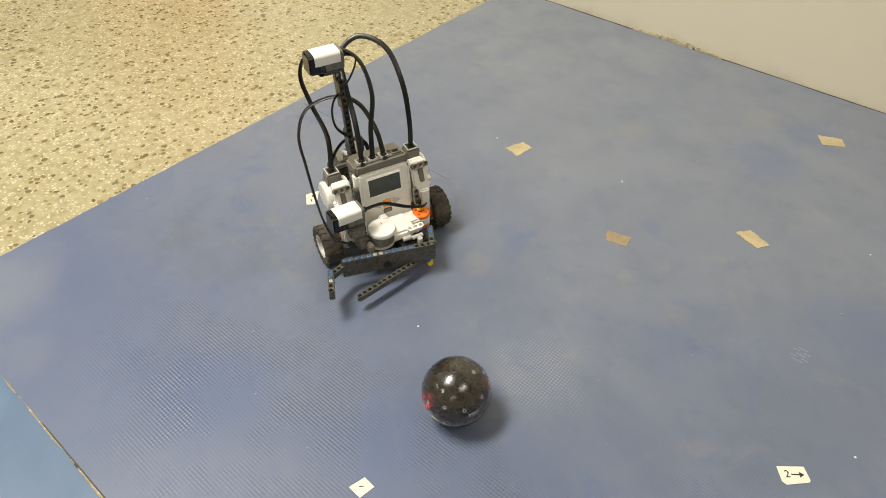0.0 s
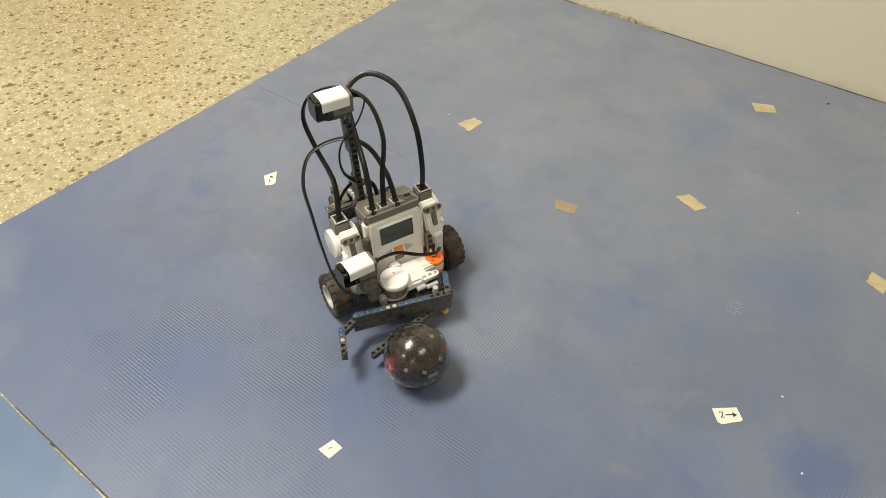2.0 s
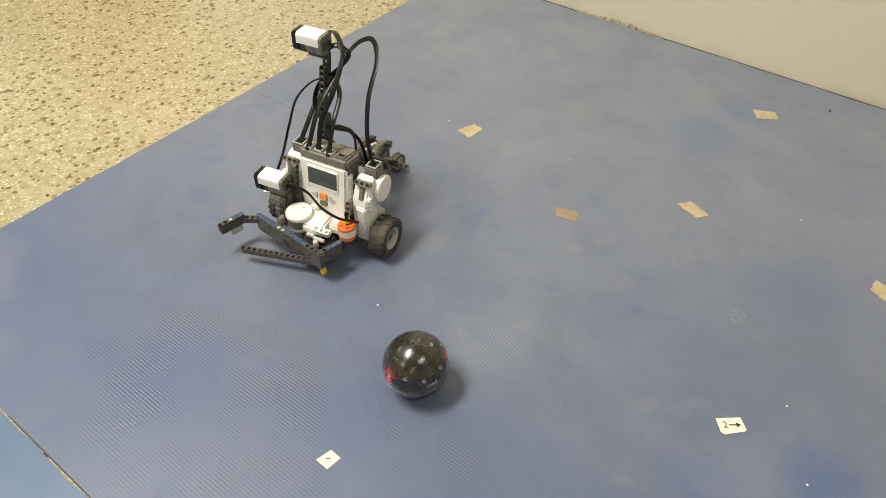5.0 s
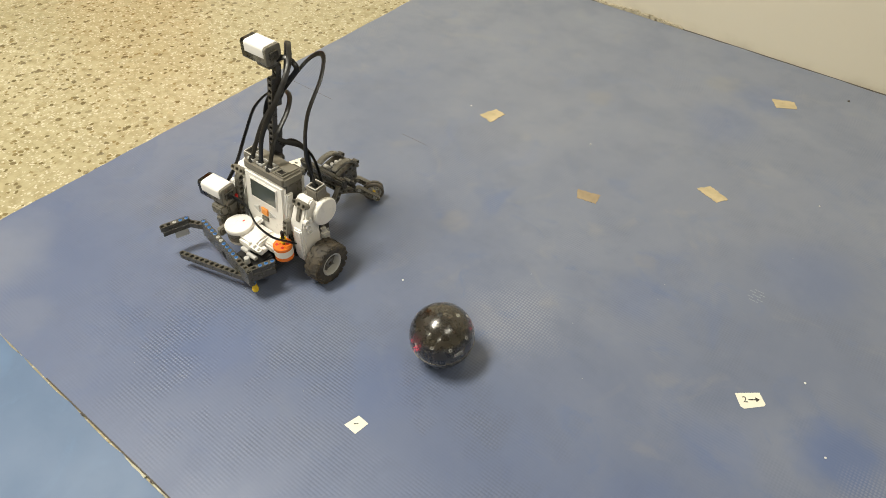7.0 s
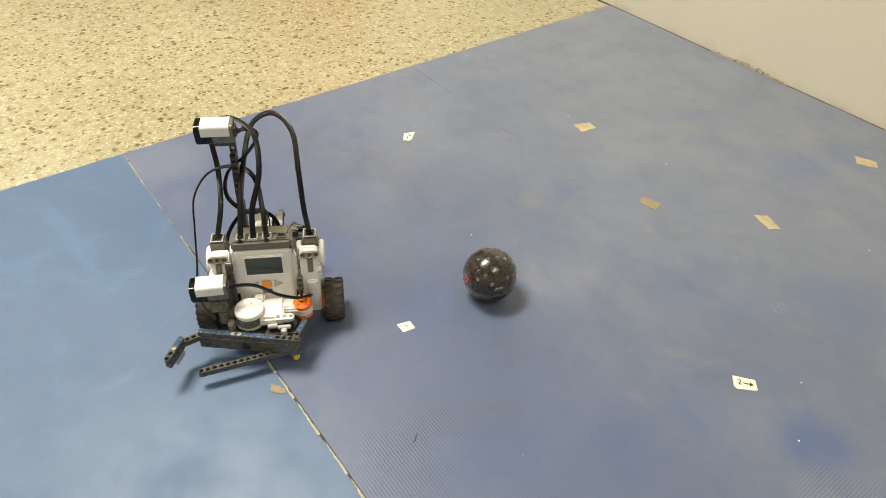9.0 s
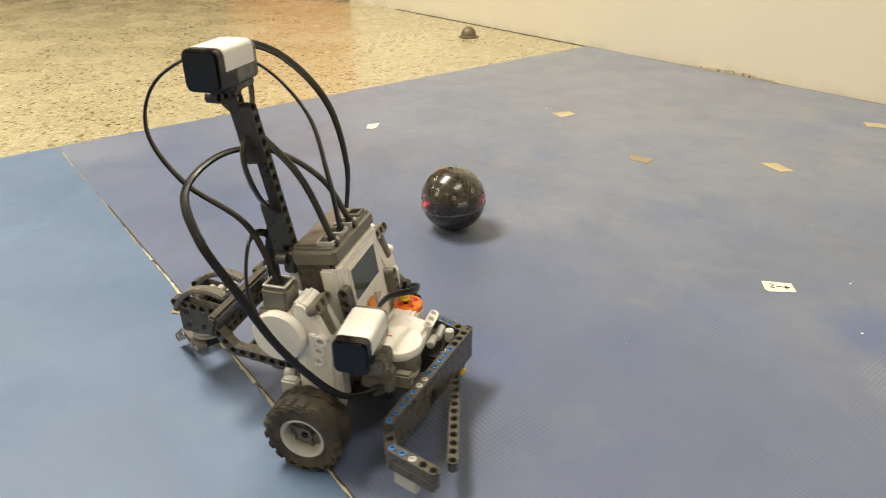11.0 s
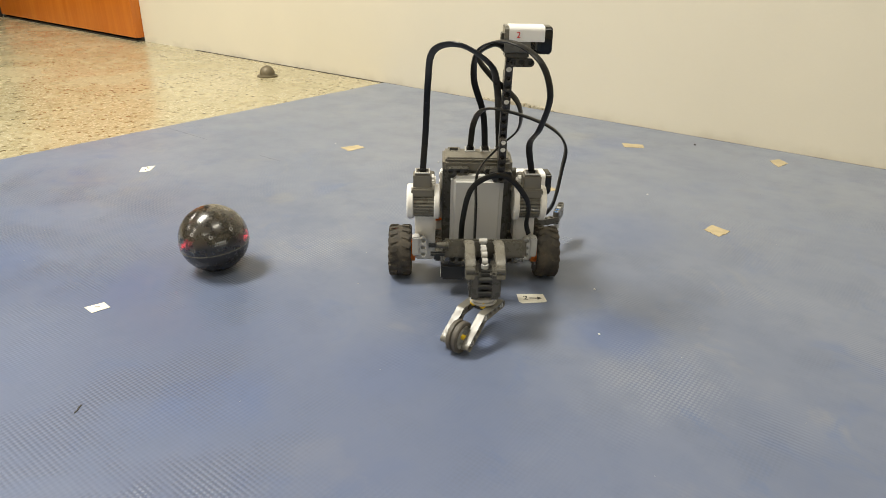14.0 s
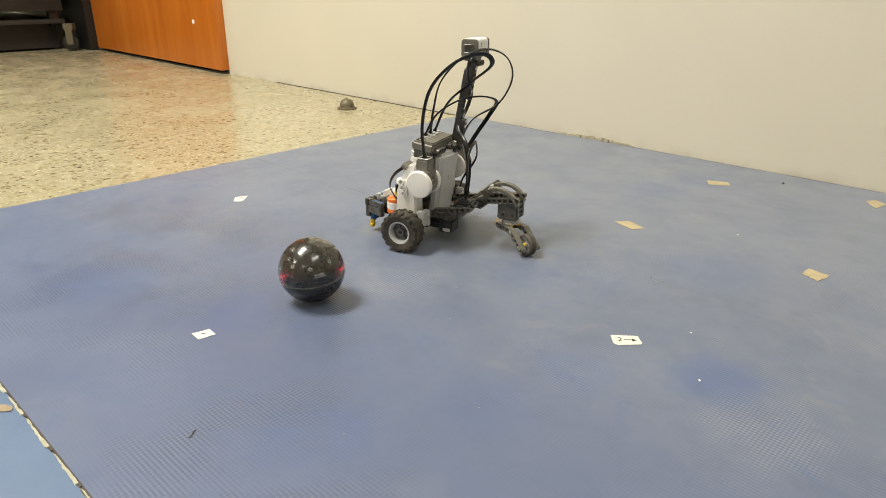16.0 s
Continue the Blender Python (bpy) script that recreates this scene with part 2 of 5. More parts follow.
M_RUBBER, M_SCREEN, M_TERRAZZO, M_WALL, M_WOOD = make_rubber(), make_screen(), make_terrazzo(), make_wall(), make_wood()
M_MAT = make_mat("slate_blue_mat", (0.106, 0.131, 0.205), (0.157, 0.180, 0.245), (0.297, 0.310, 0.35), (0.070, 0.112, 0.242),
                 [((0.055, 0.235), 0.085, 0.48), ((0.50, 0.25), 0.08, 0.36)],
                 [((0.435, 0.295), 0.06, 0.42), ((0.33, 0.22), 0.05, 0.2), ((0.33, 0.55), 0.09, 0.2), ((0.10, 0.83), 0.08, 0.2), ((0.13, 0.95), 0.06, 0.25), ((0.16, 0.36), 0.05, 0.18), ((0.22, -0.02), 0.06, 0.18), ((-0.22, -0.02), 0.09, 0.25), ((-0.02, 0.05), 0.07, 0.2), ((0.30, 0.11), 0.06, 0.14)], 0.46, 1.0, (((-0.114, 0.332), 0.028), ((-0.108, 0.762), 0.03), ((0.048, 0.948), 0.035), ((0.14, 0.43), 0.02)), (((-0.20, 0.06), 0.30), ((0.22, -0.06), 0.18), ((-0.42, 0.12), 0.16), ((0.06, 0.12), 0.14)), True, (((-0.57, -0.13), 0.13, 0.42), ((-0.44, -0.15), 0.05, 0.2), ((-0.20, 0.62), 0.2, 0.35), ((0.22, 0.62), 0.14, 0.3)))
M_LIGHTMAT = make_mat("sky_blue_mat", (0.064, 0.117, 0.222), (0.094, 0.149, 0.262), (0.20, 0.285, 0.385), (0.10, 0.185, 0.33), [], [], 0.52, 0.12)
M_TAPE = plain("masking_tape", (0.45, 0.37, 0.225), 0.6, var=0.35, scale=70)
M_TAPE_OLD = plain("old_masking_tape", (0.29, 0.225, 0.14), 0.65, var=0.35, scale=70)
M_PAPER = plain("paper", (0.72, 0.69, 0.60), 0.7, var=0.06)
M_GRIME = plain("dark_grime", (0.07, 0.06, 0.05), 0.8, var=0.4, scale=60)
M_GLUE = plain("seam_glue", (0.40, 0.39, 0.30), 0.7, var=0.5, scale=90)
M_PLASTER = plain("crumbled_plaster", (0.40, 0.36, 0.27), 0.9, var=0.45, scale=140)
M_CEILING = plain("ceiling_paint", (0.66, 0.65, 0.62), 0.8, var=0.04, scale=3)
M_BRASS = plain("tarnished_metal", (0.15, 0.125, 0.08), 0.5, 0.3)
M_CART = plain("black_cart_paint", (0.012, 0.011, 0.010), 0.45)
M_CARTRAIL = plain("dark_cart_rail", (0.028, 0.025, 0.023), 0.4)
M_ENAMEL = plain("white_enamel", (0.8, 0.79, 0.76), 0.4, var=0.03)
M_SPECK = plain("white_crumb", (0.75, 0.74, 0.72), 0.7)


# ---- mesh helpers (millimetres for small things) ----
MM = 0.001


def joined(dst, src, m=None):
    """Add the bmesh src, moved by m, to dst."""
    me = bpy.data.meshes.new("tmp")
    src.to_mesh(me)
    src.free()
    if m is not None:
        me.transform(m)
    dst.from_mesh(me)
    bpy.data.meshes.remove(me)
    return dst


def block(lo, hi, bevel=0.0, seg=2):
    """A bevelled box between two corners, in mm."""
    bm = bmesh.new()
    bmesh.ops.create_cube(bm, size=1)
    for v in bm.verts:
        v.co = [(lo[i] + (v.co[i] + 0.5) * (hi[i] - lo[i])) * MM for i in range(3)]
    if bevel:
        bmesh.ops.bevel(bm, geom=bm.edges[:], offset=bevel * MM, segments=seg, affect="EDGES", clamp_overlap=True)
    return bm


def turned(profile, seg=32, axis="z"):
    """A lathed solid; profile rows (radius, height) in mm, from bottom to top."""
    bm = bmesh.new()
    rings = []
    for r, h in profile:
        if r <= 1e-6:
            rings.append([bm.verts.new((0, 0, h * MM))])
        else:
            rings.append([bm.verts.new((r * MM * math.cos(2 * math.pi * k / seg), r * MM * math.sin(2 * math.pi * k / seg), h * MM)) for k in range(seg)])
    for a, b in zip(rings, rings[1:]):
        for k in range(seg):
            j = (k + 1) % seg
            if len(a) == 1 and len(b) == 1:
                continue
            if len(a) == 1:
                bm.faces.new((a[0], b[k], b[j]))
            elif len(b) == 1:
                bm.faces.new((a[k], a[j], b[0]))
            else:
                bm.faces.new((a[k], a[j], b[j], b[k]))
    if axis == "y":
        bmesh.ops.rotate(bm, verts=bm.verts, matrix=Matrix.Rotation(radians(-90), 3, "X"))
    elif axis == "x":
        bmesh.ops.rotate(bm, verts=bm.verts, matrix=Matrix.Rotation(radians(90), 3, "Y"))
    bmesh.ops.recalc_face_normals(bm, faces=bm.faces[:])
    return bm


def disc(r, h0, h1, bevel=0.6, seg=32, axis="z"):
    return turned([(0, h0), (r - bevel, h0), (r, h0 + bevel), (r, h1 - bevel), (r - bevel, h1), (0, h1)], seg, axis)


def at(x, y, z, rx=0, ry=0, rz=0):
    return pose(x * MM, y * MM, z * MM, rx, ry, rz)


RING = [0, 21.4, 42.77, 66.4, 90, 113.6, 137.23, 158.6, 180, 201.4, 222.77, 246.4, 270, 293.6, 317.23, 338.6]


def beam(n, w=7.4, h=7.8):
    """A liftarm with n holes on a pitch of 8 mm along x from the origin; holes along z, each with a web half way down."""
    bm = bmesh.new()
    hw, hh, hr, seg = w / 2, h / 2, 2.5, len(RING)
    for c in range(n):
        ring = []
        for deg in RING:
            ca, sa = math.cos(radians(deg)), math.sin(radians(deg))
            end = (c == 0 and ca < -1e-6) or (c == n - 1 and ca > 1e-6)
            d = hw if end else min(4.0 / max(abs(ca), 1e-6), hw / max(abs(sa), 1e-6))
            ring.append([bm.verts.new(((c * 8 + q * ca) * MM, q * sa * MM, z * MM)) for q, z in
                         ((hr, 0), (hr, hh - 0.5), (hr + 0.55, hh), (d, hh), (d, -hh), (hr + 0.55, -hh), (hr, -hh + 0.5))])
        bm.faces.new([r[0] for r in ring])
        for k in range(seg):
            a, b = ring[k], ring[(k + 1) % seg]
            for i in (0, 1, 2, 4, 5):
                bm.faces.new((a[i], a[i + 1], b[i + 1], b[i]))
            bm.faces.new((a[6], a[0], b[0], b[6]))
            x0, x1 = a[3].co.x / MM - c * 8, b[3].co.x / MM - c * 8
            if not (abs(abs(x0) - 4) < 1e-4 and abs(x0 - x1) < 1e-4):
                bm.faces.new((a[3], a[4], b[4], b[3]))
    bmesh.ops.remove_doubles(bm, verts=bm.verts, dist=1e-6)
    return bm


def along(p0, p1, hole=(0, 0, 1)):
    """Pose that takes x to the line p0-p1 and z close to the given hole axis (mm)."""
    p0, p1 = Vector(p0) * MM, Vector(p1) * MM
    x = (p1 - p0).normalized()
    z = Vector(hole)
    z = (z - x * z.dot(x)).normalized()
    y = z.cross(x)
    m = Matrix((x, y, z)).transposed().to_4x4()
    m.translation = p0
    return m


def liftarm(p0, p1, hole=(0, 0, 1)):
    n = max(2, round((Vector(p1) - Vector(p0)).length / 8) + 1)
    return joined(bmesh.new(), beam(n), along(p0, p1, hole))


def mesh_of(name, bm, material, smooth=35):
    me = bpy.data.meshes.new(name)
    bm.to_mesh(me)
    bm.free()
    me.polygons.foreach_set("use_smooth", [True] * len(me.polygons))
    me.set_sharp_from_angle(angle=radians(smooth))
    me.materials.append(material)
    return me


def part(name, bm, material, parent, label="", m=None):
    """Link a bmesh as one mesh object under a thing or a part."""
    ob = new(name, mesh_of(name, bm, material))
    ob.parent = parent
    if m is not None:
        ob.matrix_basis = m
    if label:
        tagged(ob, label)
    return ob


def empty(name, m=None, parent=None):
    ob = new(name)
    ob.empty_display_size = 0.02
    ob.parent = parent
    if m is not None:
        ob.matrix_basis = m
    return ob


def many(bms):
    out = bmesh.new()
    for b in bms:
        joined(out, b)
    return out


def moved(bm, m):
    return joined(bmesh.new(), bm, m)


def thing(name, bm, material, label, category, group="", kind="", m=None):
    ob = part(name, bm, material, None, "", m)
    return tagged(ob, label, category, group, kind)


def slab(corners, z0, z1):
    """A flat prism over the corners (metres)."""
    bm = bmesh.new()
    lo = [bm.verts.new((x, y, z0)) for x, y in corners]
    hi = [bm.verts.new((x, y, z1)) for x, y in corners]
    n = len(corners)
    bm.faces.new(lo[::-1])
    bm.faces.new(hi)
    for k in range(n):
        j = (k + 1) % n
        bm.faces.new((lo[k], lo[j], hi[j], hi[k]))
    bmesh.ops.recalc_face_normals(bm, faces=bm.faces[:])
    return bm


def ragged(x0, y0, x1, y1, step, amp, rng):
    """Points from one corner to another, wandering sideways a little."""
    d = math.hypot(x1 - x0, y1 - y0)
    n = max(2, int(d / step))
    nx, ny = -(y1 - y0) / d, (x1 - x0) / d
    out = []
    for k in range(n):
        o = 0 if k == 0 else rng.uniform(-amp, amp)
        out.append((x0 + (x1 - x0) * k / n + nx * o, y0 + (y1 - y0) * k / n + ny * o))
    return out


def box_m(lo, hi, bevel=0.0):
    return block([v * 1000 for v in lo], [v * 1000 for v in hi], bevel)


def letters(text, size, depth):
    """Text from the built-in font as a bmesh, its baseline along x."""
    cu = bpy.data.curves.new("letters", "FONT")
    cu.body, cu.size, cu.extrude, cu.align_x, cu.align_y = text, size, depth, "CENTER", "CENTER"
    ob = bpy.data.objects.new("letters", cu)
    me = bpy.data.meshes.new_from_object(ob)
    bm = bmesh.new()
    bm.from_mesh(me)
    bpy.data.objects.remove(ob)
    return bm


# ---- the room ----
WALL_Y, EDGE_X, SEAM_Y = 1.112, -0.622, -0.178
rng = random.Random(4)
tagged(part("floor", slab([(-7, -4.6), (3.2, -4.6), (3.2, 1.2), (-7, 1.2)], -0.1, -0.0022), M_TERRAZZO, None), "speckled cream terrazzo floor, polished", "floor", kind="structure")
far_edge = ragged(EDGE_X, WALL_Y - 0.006, EDGE_X, SEAM_Y + 0.0011, 0.02, 0.0009, rng)
dark_pts = far_edge + ragged(EDGE_X, SEAM_Y + 0.0011, 2.2, SEAM_Y + 0.0011, 0.025, 0.0008, rng) + [(2.2, SEAM_Y + 0.0011)] + ragged(2.2, WALL_Y - 0.006, EDGE_X, WALL_Y - 0.006, 0.03, 0.0016, rng)
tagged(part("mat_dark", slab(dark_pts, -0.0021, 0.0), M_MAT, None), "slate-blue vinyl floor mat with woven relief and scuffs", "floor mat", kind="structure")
light_pts = ragged(EDGE_X, SEAM_Y - 0.0009, EDGE_X, -1.9, 0.02, 0.0009, rng) + [(EDGE_X, -1.9), (2.2, -1.9)] + ragged(2.2, SEAM_Y - 0.0009, EDGE_X, SEAM_Y - 0.0009, 0.025, 0.0012, rng)
tagged(part("mat_light", slab(light_pts, -0.0021, -0.0004), M_LIGHTMAT, None), "light blue vinyl floor mat, smooth and clean", "floor mat", kind="structure")
glue_runs = [(-0.165, -0.128), (-0.118, -0.03), (-0.022, 0.018), (0.024, 0.081), (0.09, 0.143), (0.149, 0.186), (0.193, 0.248), (0.256, 0.42), (0.43, 0.9)]
glue = many([slab(ragged(a, SEAM_Y - 0.0010, b, SEAM_Y - 0.0026, 0.005, 0.0006, rng) + [(b, SEAM_Y - 0.0026)] + ragged(b, SEAM_Y + 0.0003, a, SEAM_Y + 0.0001, 0.006, 0.0005, rng), -0.0021, 0.0002) for a, b in glue_runs])
tagged(part("trim_seam", glue, M_GLUE, None), "cream glue line in the seam between two mats", "seam", kind="structure")
tagged(part("trim_seam_gap", many([slab([(-0.62 + 0.05 * k, SEAM_Y + 0.0004), (-0.57 + 0.05 * k, SEAM_Y + 0.0004), (-0.57 + 0.05 * k, SEAM_Y + 0.0018), (-0.62 + 0.05 * k, SEAM_Y + 0.0018)], -0.0021, 0.00012) for k in range(6, 50)]), M_GRIME, None), "dark grime in the seam gap", "seam", kind="structure")
grit = [slab([(x, SEAM_Y - 0.001), (x + w, SEAM_Y - 0.0014), (x + w * 0.8, SEAM_Y + 0.0012), (x - 0.001, SEAM_Y + 0.001)], 0.0, 0.0006) for x, w in ((-0.247, 0.005), (0.02, 0.004), (0.083, 0.006), (0.145, 0.004), (0.25, 0.006), (-0.12, 0.003), (0.19, 0.003))]
tagged(part("trim_seam_grit", many(grit), M_GRIME, None), "dark grit caught in the mat seam", "grit", kind="structure")
# thin dark strip in the gap between mat and wall
tagged(part("trim_wall_gap", slab([(EDGE_X - 0.9, WALL_Y - 0.006), (2.2, WALL_Y - 0.006), (2.2, WALL_Y + 0.002), (EDGE_X - 0.9, WALL_Y + 0.002)], -0.0021, -0.0010), M_GRIME, None), "thin dark strip in the gap at the foot of the wall", "dirt line", kind="structure")
tagged(part("wall_north", box_m((-1.853, WALL_Y, -0.0022), (3.2, WALL_Y + 0.12, CEILING)), M_WALL, None), "cream painted wall, scuffed at its foot", "wall", kind="structure")
tagged(part("wall_north_far", box_m((-7, WALL_Y, -0.1), (-3.13, WALL_Y + 0.12, CEILING)), M_WALL, None), "cream painted wall", "wall", kind="structure")
tagged(part("wall_over_door", box_m((-3.13, WALL_Y, 2.08), (-1.853, WALL_Y + 0.12, CEILING)), M_WALL, None), "cream painted wall over the door", "wall", kind="structure")
tagged(part("wall_west", box_m((-7.1, -4.6, -0.1), (-7.0, WALL_Y, CEILING)), M_WALL, None), "cream painted wall", "wall", kind="structure")
tagged(part("wall_south", box_m((-7, -4.7, -0.1), (3.2, -4.6, CEILING)), M_WALL, None), "cream painted wall", "wall", kind="structure")
tagged(part("wall_east", box_m((3.2, -4.6, -0.1), (3.3, WALL_Y + 0.12, CEILING)), M_WALL, None), "cream painted wall", "wall", kind="structure")
tagged(part("ceiling", box_m((-7.1, -4.7, CEILING), (3.3, WALL_Y + 0.12, CEILING + 0.1)), M_CEILING, None), "off-white painted ceiling", "ceiling", kind="structure")


def ceiling_fixture(x, y, turn):
    f = tagged(empty("ceiling_light", pose(x, y, CEILING, 0, 0, turn)), "white enamelled fluorescent ceiling light with bare diffuser", "ceiling light", "ceiling lights")
    part("housing", block((-600, -300, -60), (600, 300, 0), 8), M_ENAMEL, f)
    part("diffuser", block((-585, -285, -75), (585, 285, -58), 5), M_ENAMEL, f, "white diffuser panel")


for fx, fy, turn, watts in FIXTURES:
    ceiling_fixture(fx, fy, turn)

# plaster chips at the foot of the wall
chips = []
for k in range(64):
    x = -0.30 + 0.20 * (k + rng.random()) / 64
    w, h = rng.uniform(0.004, 0.012), rng.uniform(0.002, 0.009) * (1.0 - abs(k - 32) / 52)
    d = 0.0015 + rng.random() * 0.006
    chips.append(moved(box_m((-w / 2, -d, -0.002), (w / 2, -0.0004, h), 0.0008), pose(x, WALL_Y, 0, 0, rng.uniform(-25, 25), rng.uniform(-8, 8))))
tagged(part("trim_plaster_chips", many(chips), M_PLASTER, None), "crumbling plaster at the foot of the wall", "plaster", kind="structure")


def wooden_door():
    d = tagged(empty("wooden_door", pose(-1.857, WALL_Y + 0.004, 0, 0, 0, 178.9)), "closed orange-brown varnished wooden door", "door", kind="structure")
    part("door_leaf", box_m((0, -0.004, 0.012), (1.262, 0.036, 2.07), 0.002), M_WOOD, d)
    part("screw", moved(disc(9, 0, 4, 1, 12, "y"), pose(0.185, 0.034, 0.185)), M_ENAMEL, d, "pale screw head")
    # added black strip: the shade of the gap under the leaf
    part("door_gap_shade", box_m((0.0, 0.0, -0.002), (1.262, 0.03, 0.004)), M_CART, d, "black strip standing in for the shaded gap under the door")


wooden_door()
# added panel, no known part: blacks out the wall between cart and door
tagged(part("trim_dark_filler", box_m((-3.44, WALL_Y - 0.045, -0.0022), (-3.128, WALL_Y - 0.002, 2.08), 0.004), M_CART, None), "black panel added to darken the wall beside the door", "door casing", kind="structure")


def cart():
    c = tagged(empty("equipment_cart", pose(-3.2, 0, 0)), "black equipment cart on swivel casters", "cart")
    part("body", box_m((-1.1, 0.1, 0.19), (-0.02, 1.0, 0.95), 0.004), M_CART, c)
    # added to fill the dark space between tray and floor
    part("lower_box", box_m((-1.08, 0.22, 0.008), (-0.10, 0.98, 0.128), 0.004), M_CART, c, "black box filling the dark space under the tray")
    part("tray", box_m((-1.1, 0.1, 0.13), (-0.02, 1.0, 0.15), 0.003), M_CARTRAIL, c, "dark lower tray")
    for x, y in ((-0.06, 0.14), (-0.06, 0.96), (-1.06, 0.14), (-1.06, 0.96)):
        part("post", box_m((x - 0.02, y - 0.02, 0.12), (x + 0.02, y + 0.02, 0.27), 0.002), M_CART, c)
    for x, y in ((0.02, 1.0), (0.02, 0.08), (-1.02, 0.96), (-1.02, 0.12)):
        turn = pose(x, y, 0, 0, 0, 49)
        w = part("caster", moved(turned([(0, -12), (24, -12), (37, -11), (40, -6), (40, 6), (37, 11), (24, 12), (0, 12)], 28, "y"), turn @ pose(0, 0, 0.04)), M_BLACK, c, "black rubber caster wheel")
        part("hub", moved(disc(17, -14, 14, 1.5, 24, "y"), turn @ pose(0, 0, 0.04)), M_CARTRAIL, w, "dark caster hub")
        part("fork", moved(many([box_m((-0.014, -0.022, 0.03), (0.018, -0.017, 0.10)), box_m((-0.014, 0.017, 0.03), (0.018, 0.022, 0.10)), box_m((-0.02, -0.022, 0.10), (0.024, 0.022, 0.13))]), turn), M_BRASS, w, "steel caster fork")


cart()

thing("door_stop", turned([(0, 0), (28, 0), (28.5, 1.5), (28, 4), (22, 5), (21.5, 7), (20.5, 7.5), (20.5, 14), (17, 22), (11, 27), (5, 29.5), (0, 30)], 28), M_BRASS,
      "small domed brown metal door stop on the floor", "door stop", m=pose(-0.935, 0.957, -0.0022))


# ---- the robot: x ahead, y to its left, z up; origin on the floor between the drive wheels ----
robot = tagged(empty("wheeled_robot"), "grey and white construction-kit robot with black cables and front plough", "robot")


def pins(points, axis, material, parent, name="pin", r=2.5, depth=5.0, label=""):
    """Connector pins seated in holes, each a small ringed cylinder with a hollow end."""
    for p in points:
        bm = turned([(0, -depth), (r, -depth), (r, 0.2), (r - 0.5, 0.5), (1.3, 0.5), (1.0, -0.9), (0, -0.9)], 12)
        q = Vector(axis).to_track_quat("Z", "Y").to_matrix().to_4x4()
        q.translation = Vector(p) * MM
        part(name, moved(bm, q), material, parent, label)


def axle(p0, p1, r=2.2):
    """A cross-shaped axle between two points (mm)."""
    length = (Vector(p1) - Vector(p0)).length
    bm = many([block((0, -r, -0.85), (length, r, 0.85), 0.2, 1), block((0, -0.85, -r), (length, 0.85, r), 0.2, 1)])
    return moved(bm, along(p0, p1, (0.1, 0.2, 1)))


def ribbed_barrel(r, h0, h1, axis, ribs=26):
    """A motor barrel with grooves running along its axis."""
    bm = bmesh.new()
    n = ribs * 4
    rad = [r, r, r - 1.2, r - 1.2]
    lo = [bm.verts.new((rad[k % 4] * MM * math.cos(2 * math.pi * k / n), rad[k % 4] * MM * math.sin(2 * math.pi * k / n), h0 * MM)) for k in range(n)]
    hi = [bm.verts.new((v.co.x, v.co.y, h1 * MM)) for v in lo]
    bm.faces.new(lo[::-1])
    bm.faces.new(hi)
    for k in range(n):
        j = (k + 1) % n
        bm.faces.new((lo[k], lo[j], hi[j], hi[k]))
    if axis == "y":
        bmesh.ops.rotate(bm, verts=bm.verts, matrix=Matrix.Rotation(radians(-90), 3, "X"))
    bmesh.ops.recalc_face_normals(bm, faces=bm.faces[:])
    return bm


def prism(pts, y0, y1, bevel=1.2):
    """A solid with the given outline in x and z (mm), between y0 and y1, edges rounded."""
    bm = bmesh.new()
    a = [bm.verts.new((x * MM, y0 * MM, z * MM)) for x, z in pts]
    b = [bm.verts.new((x * MM, y1 * MM, z * MM)) for x, z in pts]
    n = len(pts)
    bm.faces.new(a)
    bm.faces.new(b[::-1])
    for k in range(n):
        j = (k + 1) % n
        bm.faces.new((a[k], b[k], b[j], a[j]))
    bmesh.ops.recalc_face_normals(bm, faces=bm.faces[:])
    if bevel:
        bmesh.ops.bevel(bm, geom=bm.edges[:], offset=bevel * MM, segments=2, affect="EDGES", clamp_overlap=True)
    return bm


def socket_frame(w, d, h, wall=1.6):
    """A small open-topped connector frame."""
    return many([block((-w / 2, -d / 2, 0), (w / 2, -d / 2 + wall, h), 0.3, 1), block((-w / 2, d / 2 - wall, 0), (w / 2, d / 2, h), 0.3, 1),
                 block((-w / 2, -d / 2 + wall, 0), (-w / 2 + wall, d / 2 - wall, h), 0.3, 1), block((w / 2 - wall, -d / 2 + wall, 0), (w / 2, d / 2 - wall, h), 0.3, 1)])


BRICK = at(24, 0, 36.6, 0, -7.5, 0)


